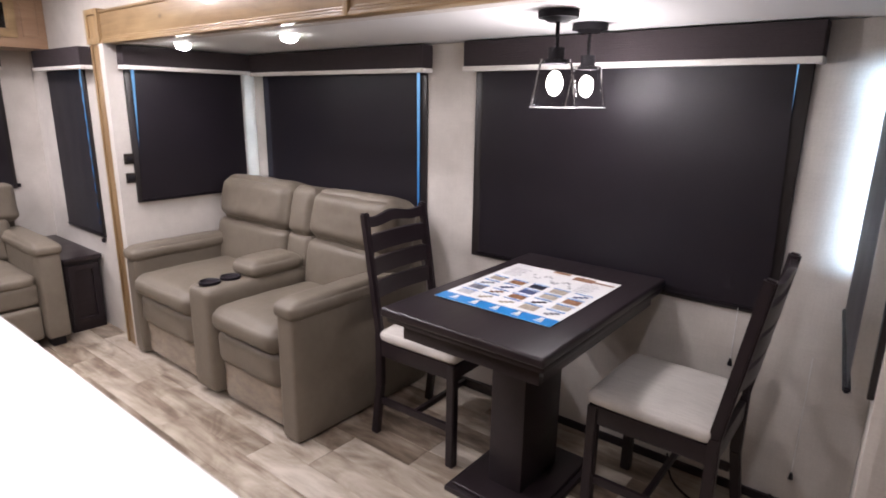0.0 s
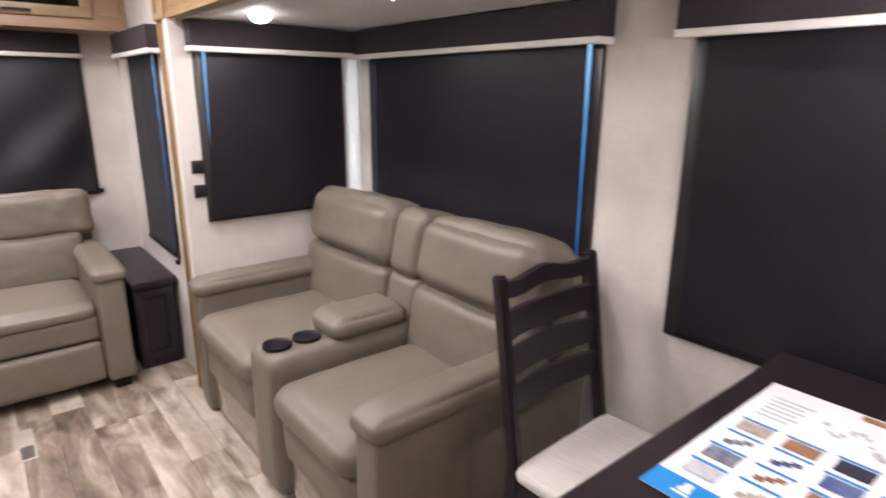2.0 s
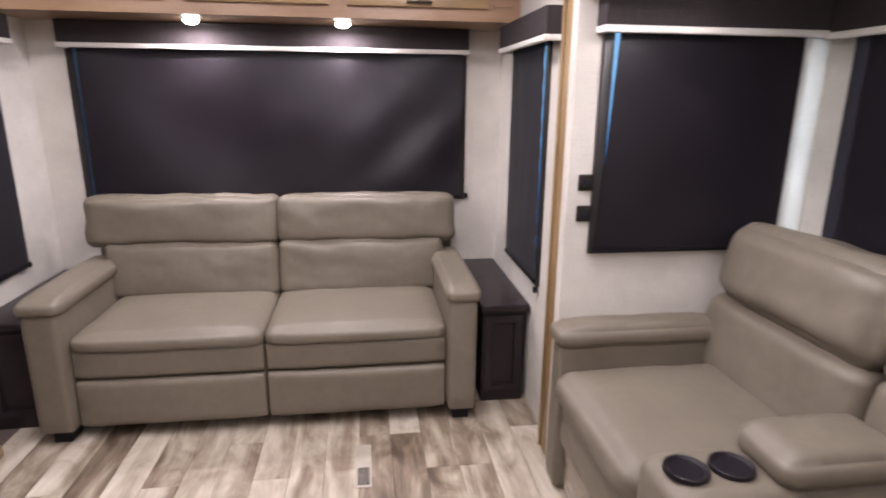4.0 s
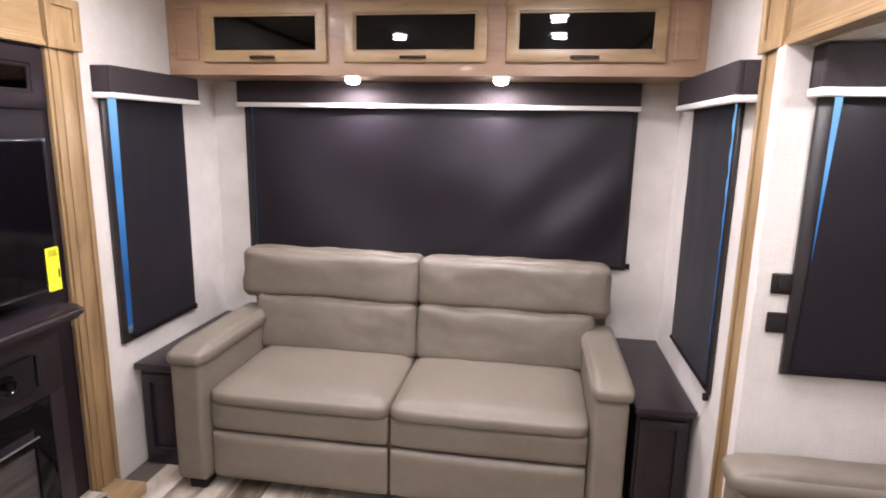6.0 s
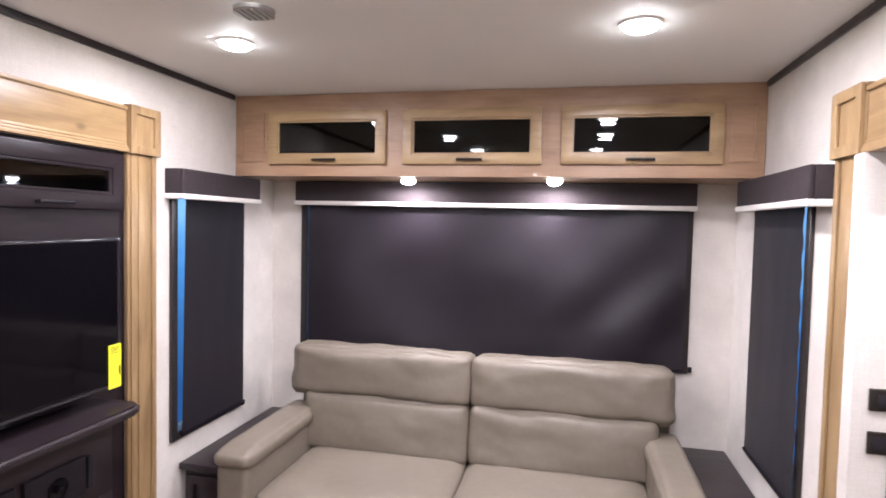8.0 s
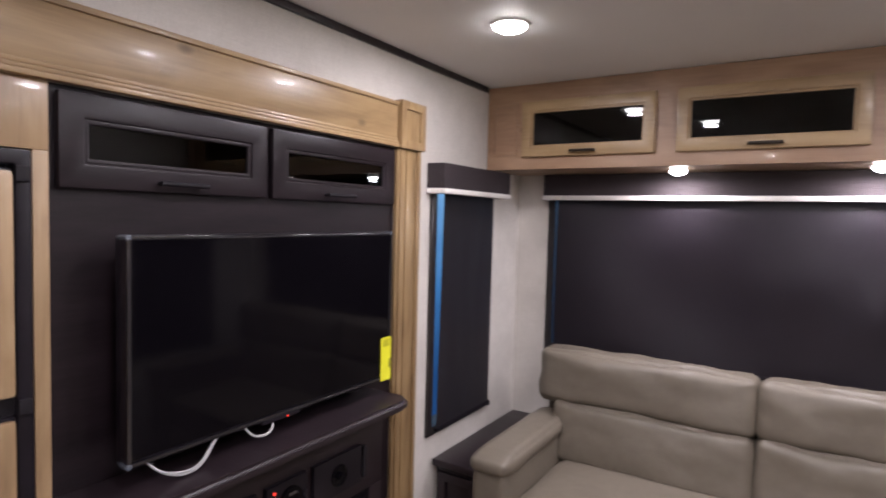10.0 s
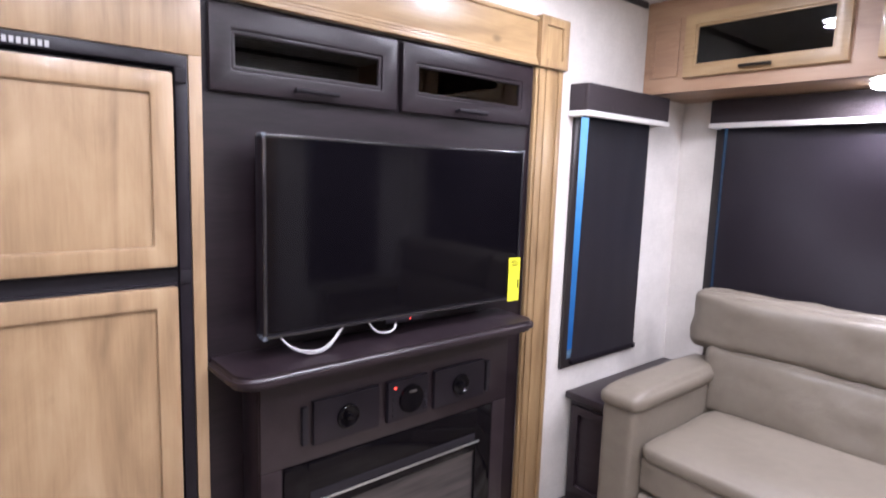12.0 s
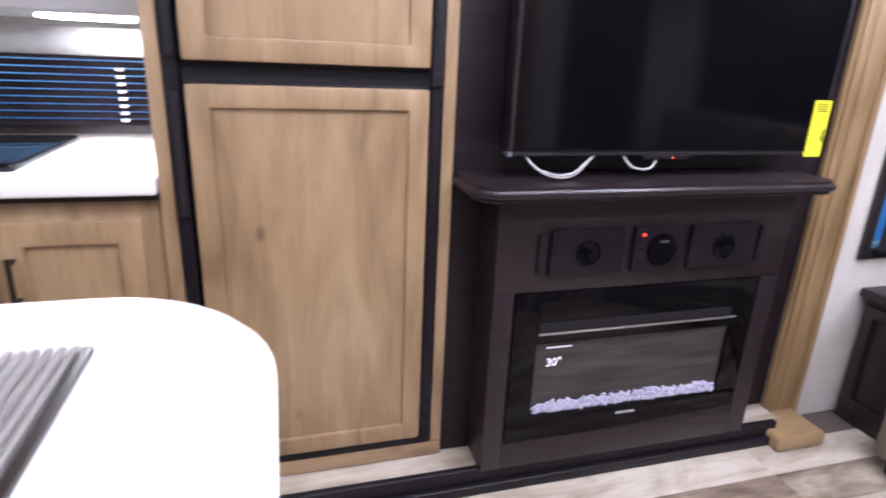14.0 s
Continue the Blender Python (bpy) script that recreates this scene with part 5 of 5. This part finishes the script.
def fireplace():
    f = thing("electric_fireplace", -1.72, -0.56, 0.15, "black electric fireplace with glowing crystals and a temperature reading", "fireplace")
    part("firebox", boxed(-2.085, -1.36, -0.561, -0.556, 0.152, 0.583), M_MATTE, f)
    part("front_glass", boxed(-2.085, -1.36, -0.548, -0.544, 0.152, 0.23, 0.001), M_TVGLASS, f)
    bm = bmesh.new()
    for q in ((-2.085, -2.018, 0.23, 0.583), (-1.428, -1.36, 0.23, 0.583), (-2.018, -1.428, 0.440, 0.583)):
        box(bm, q[0], q[1], -0.548, -0.544, q[2], q[3], 0.001)
    part("glass_border", bm, M_TVGLASS, f)
    part("flame_screen", boxed(-2.018, -1.428, -0.556, -0.5545, 0.23, 0.440), M_FLAME_STREAKS, f, "dim grey flame screen with painted reflection streaks")
    # black strip on the border, painting the shade inside the air slot
    part("air_slot_shade", boxed(-2.01, -1.43, -0.544, -0.541, 0.474, 0.500, 0.001), M_MATTE, f)
    part("slot_lip", boxed(-2.03, -1.43, -0.544, -0.539, 0.466, 0.472, 0.002), M_STEEL, f, "thin bright metal lip")
    rnd = random.Random(7)
    bm = bmesh.new()
    for k in range(820):
        x, z = rnd.uniform(-2.008, -1.438), 0.233 + (rnd.random() * 0.020 if k % 2 else min(0.027, abs(rnd.gauss(0, 0.014))))
        s = rnd.uniform(0.004, 0.009)
        m = Matrix.Translation((x, rnd.uniform(-0.5545, -0.549), z)) @ Euler((rnd.random() * 6, rnd.random() * 6, rnd.random() * 6)).to_matrix().to_4x4() @ Matrix.Diagonal((s, s * 0.6, s * 1.3, 1))
        bmesh.ops.create_icosphere(bm, subdivisions=1, radius=1.0, matrix=m)
    tagged(part("crystal_bed", bm, M_CRYSTAL, f, "glowing white crystal bed", smooth=False), kind="stuff")
    turn = Matrix.Translation((-1.486, -0.5535, 0.378)) @ Matrix.Rotation(radians(180), 4, "Z") @ Matrix.Rotation(radians(90), 4, "X")
    letters("temperature", "30°", 0.033, turn, M_DIGIT, f, "white digits")
    part("text_bar", boxed(-1.535, -1.462, -0.5545, -0.5538, 0.420, 0.424), M_DIGIT, f)
    part("text_bar", boxed(-1.75, -1.69, -0.544, -0.5425, 0.198, 0.204), M_CABLE, f)
    return f


fireplace()


def television():
    t = thing("television", -1.755, -0.58, 0.866, "flat black television with a yellow energy label", "television")
    x0, x1, z0, z1, y = -2.190, -1.313, 0.920, 1.402, -0.552
    part("casing", boxed(x0, x1, y - 0.045, y - 0.004, z0, z1, 0.006), M_BLACK, t)
    bm = bmesh.new()
    ring(bm, Plane("y", y, 1), x0, x1, z0, z1, 0.009, -0.004, 0.002, 0.002)
    part("bezel", bm, M_GLOSS, t, "glossy black bezel under clear film")
    part("screen", boxed(x0 + 0.008, x1 - 0.008, y - 0.004, y - 0.001, z0 + 0.014, z1 - 0.008), M_TVGLASS, t, "glossy black screen")
    part("wall_mount", boxed(-1.9, -1.6, -0.659, y - 0.046, 1.05, 1.28, 0.004), M_MATTE, t)
    part("sensor_bar", boxed(-1.79, -1.66, y - 0.03, y + 0.003, z0 - 0.010, z0 + 0.001, 0.003), M_BLACK, t)
    part("standby_light", boxed(-1.744, -1.740, y + 0.003, y + 0.005, z0 - 0.007, z0 - 0.0035), M_RED, t, "red standby light")
    lab = part("energy_label", boxed(-2.192, -2.140, y + 0.002, y + 0.0035, 0.915, 1.058), M_YELLOW, t, "yellow paper energy label")
    bm = bmesh.new()
    box(bm, -2.188, -2.182, y + 0.0035, y + 0.0042, 0.955, 0.985)
    for k in range(4):
        box(bm, -2.184, -2.148, y + 0.0035, y + 0.0042, 1.030 + 0.006 * k, 1.032 + 0.006 * k)
    tagged(part("print", bm, M_BLACK, lab), kind="stuff")
    film = clear("clear_film", (0.5, 0.55, 0.65), 0.12, 0.8)
    for x, s in ((x0, 1), (x1, -1)):
        for z in (z0, z1):
            bm = bmesh.new()
            box(bm, x - 0.002 * s, x + 0.009 * s, y - 0.03, y + 0.003, z - 0.003 if z < 1 else z - 0.009, z + 0.009 if z < 1 else z + 0.003, 0.003)
            part("corner_protector", bm, film, t, "clear plastic corner protector")
    return t


television()


def cables():
    c = thing("power_cable", -1.5, -0.55, 0.867, "pale grey cables looping below the television", "cable")
    yb = -0.565
    for q in (0, 0.006):
        tube("loop", [(-1.355, yb, 0.925), (-1.37, yb + 0.02, 0.895), (-1.42, yb + 0.035, 0.872 + q), (-1.47, yb + 0.03, 0.873 + q), (-1.51, yb + 0.015, 0.90 + q), (-1.545, yb, 0.93)], 0.0028, M_CABLE, c)
    tube("loop", [(-1.61, yb, 0.925), (-1.62, yb + 0.015, 0.895), (-1.66, yb + 0.025, 0.885), (-1.70, yb + 0.012, 0.895), (-1.705, yb, 0.922)], 0.0032, M_CABLE, c)
    return c


cables()


# ---- refrigerator in its maple surround ----
def fridge_surround():
    s = thing("fridge_surround", -0.89, -0.75, 0.07, "light maple panel framing the refrigerator", "cabinet")
    yf = -0.645
    bm = bmesh.new()
    for q in ((-1.214, -1.185, 0.115, 1.565), (-0.604, -0.575, 0.07, 1.565)):
        box(bm, q[0], q[1], KIT_Y + 0.08, yf, q[2], q[3], 0.003)
    part("side_panel", bm, M_WOOD["z"], s)
    part("top_panel", boxed(-1.214, -0.575, -0.70, yf, 1.565, 1.70, 0.002), M_WOOD["z"], s)
    part("bottom_panel", boxed(-1.214, -0.604, -0.70, yf, 0.07, 0.113, 0.002), M_WOOD["x"], s)
    return s


fridge_surround()


def refrigerator():
    r = thing("refrigerator", -0.898, -0.85, 0.115, "two-door refrigerator with maple door panels in black trim", "refrigerator")
    x0, x1, yf = -1.183, -0.606, -0.650
    part("body", boxed(x0 + 0.004, x1 - 0.004, KIT_Y + 0.1, yf - 0.03, 0.117, 1.561), M_BLACK, r)
    bm = bmesh.new()
    ring(bm, Plane("y", yf, 1), x0, x1, 0.115, 1.563, 0.028, -0.03, 0.008, 0.004)
    part("trim_frame", bm, M_BLACK, r, "black trim frame")
    for za, zb in ((1.094, 1.526), (0.140, 1.058)):
        a, b = x0 + 0.030, x1 - 0.034
        d = part("door", boxed(a, b, yf - 0.028, yf + 0.006, za, zb, 0.005), M_BLACK, r)
        w = 0.048
        bm = bmesh.new()
        ring(bm, Plane("y", yf, 1), a + 0.004, b - 0.004, za + 0.004, zb - 0.004, w, 0.006, 0.022, 0.009)
        part("panel_frame", bm, M_WOOD["z"], d)
        part("panel", boxed(a + w - 0.002, b - w + 0.002, yf + 0.006, yf + 0.011, za + w - 0.002, zb - w + 0.002), M_WOOD["z"], d, "light maple door panel")
        part("handle", boxed(x1 - 0.025, x1 - 0.006, yf + 0.008, yf + 0.022, (zb - 0.28) if za < 1 else za + 0.01, zb - 0.02 if za < 1 else za + 0.22, 0.006, 3), M_MATTE, d, "black grip handle")
    for z in (1.06, 1.502, 0.16):
        part("hinge", boxed(x0 + 0.006, x0 + 0.03, yf + 0.008, yf + 0.018, z, z + 0.03, 0.003), M_MATTE, r)
    bm = bmesh.new()
    for k in range(7):
        box(bm, -0.93 + k * 0.011, -0.923 + k * 0.011, yf + 0.008, yf + 0.009, 1.540, 1.552)
    part("name_plate", bm, M_CABLE, r, "small pale marks on the trim")
    part("door_gap", boxed(x0 + 0.026, x1 - 0.03, yf - 0.03, yf - 0.006, 1.058, 1.094), M_MATTE, r)
    return r


refrigerator()

# raised floor of the kitchen slide-out with its black edge
single("floor_slide", boxed(-2.325, X_FRONT, KIT_Y, -0.578, 0.0, 0.066), M_FLOOR, "raised wood-look floor under the television cabinet", kind="structure")
bm = bmesh.new()
box(bm, -2.30, X_FRONT, -0.577, -0.556, 0.0, 0.072, 0.006, 3)
box(bm, -2.30, X_FRONT, -0.556, -0.538, 0.0, 0.03, 0.006, 3)
single("trim_slide_edge", bm, M_BLACK, "black rubber edge of the raised floor", kind="structure")


# ---- kitchen counter beyond the refrigerator ----
def kitchen():
    base = thing("base_cabinet", 0.1, -0.85, 0.07, "light maple base cabinet under the white counter", "cabinet")
    yf = -0.66
    part("body", boxed(-0.572, 1.2, KIT_Y + 0.01, yf, 0.07, 0.815, 0.003), M_WOOD["z"], base)
    for a, b in ((-0.535, -0.262), (-0.242, 0.06), (0.08, 0.40), (0.42, 0.74)):
        d = part("door", boxed(a, b, yf + 0.001, yf + 0.012, 0.11, 0.775, 0.003), M_WOOD["z"], base)
        bm = bmesh.new()
        w = 0.05
        ring(bm, Plane("y", yf, 1), a, b, 0.11, 0.775, w, 0.012, 0.022, 0.003)
        part("door_frame", bm, M_WOOD["z"], d)
        bm = bmesh.new()
        h = b - 0.03 if a < -0.5 else a + 0.03
        rod(bm, (h, yf + 0.05, 0.60), (h, yf + 0.05, 0.71), 0.006, 10)
        for z in (0.612, 0.698):
            rod(bm, (h, yf + 0.022, z), (h, yf + 0.05, z), 0.005, 8)
        part("handle", bm, M_BRONZE, d, "dark bronze bar handle")
    c = thing("kitchen_counter", 0.1, -0.9, 0.816, "white solid-surface kitchen counter with dark underside strip", "counter")
    part("worktop", boxed(-0.573, 1.22, KIT_Y + 0.005, -0.625, 0.828, 0.866, 0.008, 3), M_WHITE, c)
    part("underside_strip", boxed(-0.572, 1.2, KIT_Y + 0.01, -0.64, 0.816, 0.828), M_BRONZE, c)
    k = thing("cooktop", 0.0, -0.9, 0.866, "black glass cooktop cover set on the counter", "cooktop")
    part("glass_cover", boxed(-0.30, 0.31, -1.14, -0.70, 0.867, 0.882, 0.006, 3), M_TVGLASS, k)
    window("window_8", Plane("y", KIT_Y, 1), -0.55, 0.55, 0.90, 1.085, 0.05, "low kitchen window behind a horizontal blind", trim=0.018)
    b = thing("window_blind", 0.0, KIT_Y + 0.03, 0.905, "dark horizontal slat blind in the kitchen window", "blind")
    for j in range(9):
        z = 0.915 + j * 0.019
        bm = bmesh.new()
        bar(bm, (-0.545, KIT_Y + 0.022, z), (0.545, KIT_Y + 0.022, z), 0.022, 0.0015, 0.0, up=(0, math.sin(radians(41)), math.cos(radians(41))))
        part("slat", bm, M_DARK, b)
    part("head_rail", boxed(-0.55, 0.55, KIT_Y + 0.002, KIT_Y + 0.045, 1.088, 1.16, 0.004), M_STEEL, b, "grey head rail")
    tags = bmesh.new()
    for j in range(8):
        box(tags, -0.432, -0.412, KIT_Y + 0.034, KIT_Y + 0.036, 0.918 + j * 0.019, 0.926 + j * 0.019)
    part("ladder_tape", tags, M_PAPER, b, "white ladder tape tabs")
    m = thing("range_hood", 0.0, -0.95, 1.17, "steel microwave and hood above the counter", "range hood")
    part("hood_body", boxed(-0.565, 0.5, KIT_Y + 0.005, -0.74, 1.175, 1.60, 0.008, 3), M_STEEL, m)
    part("hood_lens", boxed(-0.52, -0.36, -0.90, -0.78, 1.168, 1.174, 0.002), M_LENS, m, "lit hood lamp")
    area_lamp("lamp_hood", -0.44, -0.84, 1.155, 1.0, 0.1)


kitchen()


# ---- island ----
def island():
    i = thing("kitchen_island", -0.1, 0.31, 0, "kitchen island with maple base and white rounded counter", "island")
    x0, x1, y0, y1, r = -0.808, 0.72, 0.080, 0.590, 0.165
    bm = bmesh.new()
    pts = []
    for cx, cy, s in ((x1 - r, y1 - r, 0), (x0 + r, y1 - r, 1), (x0 + r, y0 + r, 2), (x1 - r, y0 + r, 3)):
        pts += [(cx + r * math.cos(math.pi / 2 * (s + k / 10)), cy + r * math.sin(math.pi / 2 * (s + k / 10))) for k in range(11)]
    f = bm.faces.new([bm.verts.new((x, y, 0.862)) for x, y in pts])
    ex = bmesh.ops.extrude_face_region(bm, geom=[f])
    bmesh.ops.translate(bm, verts=[v for v in ex["geom"] if isinstance(v, bmesh.types.BMVert)], vec=(0, 0, 0.038))
    bmesh.ops.recalc_face_normals(bm, faces=bm.faces[:])
    bmesh.ops.bevel(bm, geom=[e for e in bm.edges if abs(e.verts[0].co.z - e.verts[1].co.z) < 1e-6], offset=0.008, segments=3, affect="EDGES")
    part("counter", bm, M_WHITE, i, "white rounded solid-surface top")
    part("body", boxed(-0.74, 0.67, 0.14, 0.545, 0.06, 0.862, 0.004), M_WOOD["z"], i)
    for a, b in ((-0.72, -0.31), (-0.29, 0.12), (0.14, 0.55)):
        bm = bmesh.new()
        w = 0.05
        ring(bm, Plane("y", 0.546, 1), a, b, 0.1, 0.8, w, 0, 0.013, 0.003)
        part("panel_frame", bm, M_WOOD["z"], i)
    part("plinth", boxed(-0.70, 0.62, 0.17, 0.51, 0.0, 0.06), M_DARK, i)
    s = thing("sink_rack", -0.5, 0.34, 0.900, "dark grey roll-up drying rack of ridged slats over the sink", "drying rack")
    part("edge_strip", boxed(-0.675, -0.667, 0.198, 0.49, 0.901, 0.907, 0.002), M_BRONZE, s)
    for k in range(38):
        x = -0.662 + k * 0.0088
        bm = bmesh.new()
        rod(bm, (x, 0.198, 0.905), (x, 0.49, 0.905), 0.0033, 8)
        part("slat", bm, M_STEEL, s)


island()


# ---- floor register ----
def register():
    r = thing("floor_register", -2.22, 0.866, 0, "pale floor register, slot shade laid on as black strips", "vent")
    part("frame", boxed(-2.35, -2.09, 0.835, 0.895, 0.0005, 0.004, 0.0015), M_REGISTER, r)
    # no openings: black strips on the frame stand for the shade in the slots
    for j in range(12):
        x = -2.20 + j * 0.0085
        part("slot_shade_strip", boxed(x, x + 0.004, 0.843, 0.887, 0.004, 0.0052), M_MATTE, r)


register()


# ---- floor planks ----
def planks():
    rnd = random.Random(11)
    cache = {}
    wide = 0.127
    rows = int((SL_Y + 0.55) / wide) + 1
    for j in range(rows):
        y0 = -0.55 + j * wide
        y1 = min(y0 + wide, SL_Y)
        if y1 - y0 < 0.01:
            continue
        stop = 1.25 if y0 > Y_RIGHT else X_FRONT
        start = SL_X0 if y0 > Y_RIGHT + 0.05 else X_REAR
        x = start - rnd.choice((0.0, 0.24, 0.48, 0.72))
        while x < stop - 0.01:
            a, b = max(x, start), min(x + 0.96, stop)
            x += 0.96
            if b - a < 0.02:
                continue
            key = (round(b - a, 2), round(y1 - y0, 3))
            if key not in cache:
                bm = bmesh.new()
                lx, ly, c = key[0], key[1], 0.0016
                low = [bm.verts.new(q) for q in ((0, 0, -0.004), (lx, 0, -0.004), (lx, ly, -0.004), (0, ly, -0.004))]
                mid = [bm.verts.new(q) for q in ((0.0006, 0.0006, -0.0012), (lx - 0.0006, 0.0006, -0.0012), (lx - 0.0006, ly - 0.0006, -0.0012), (0.0006, ly - 0.0006, -0.0012))]
                top = [bm.verts.new(q) for q in ((c, c, 0), (lx - c, c, 0), (lx - c, ly - c, 0), (c, ly - c, 0))]
                for p, q in ((low, mid), (mid, top)):
                    for k in range(4):
                        bm.faces.new((p[k], p[(k + 1) % 4], q[(k + 1) % 4], q[k]))
                bm.faces.new(top)
                cache[key] = link_mesh("plank", bm, M_FLOOR)
            ob = new("plank", cache[key])
            ob.parent = FLOOR
            ob.location = (a, y0, 0)


planks()
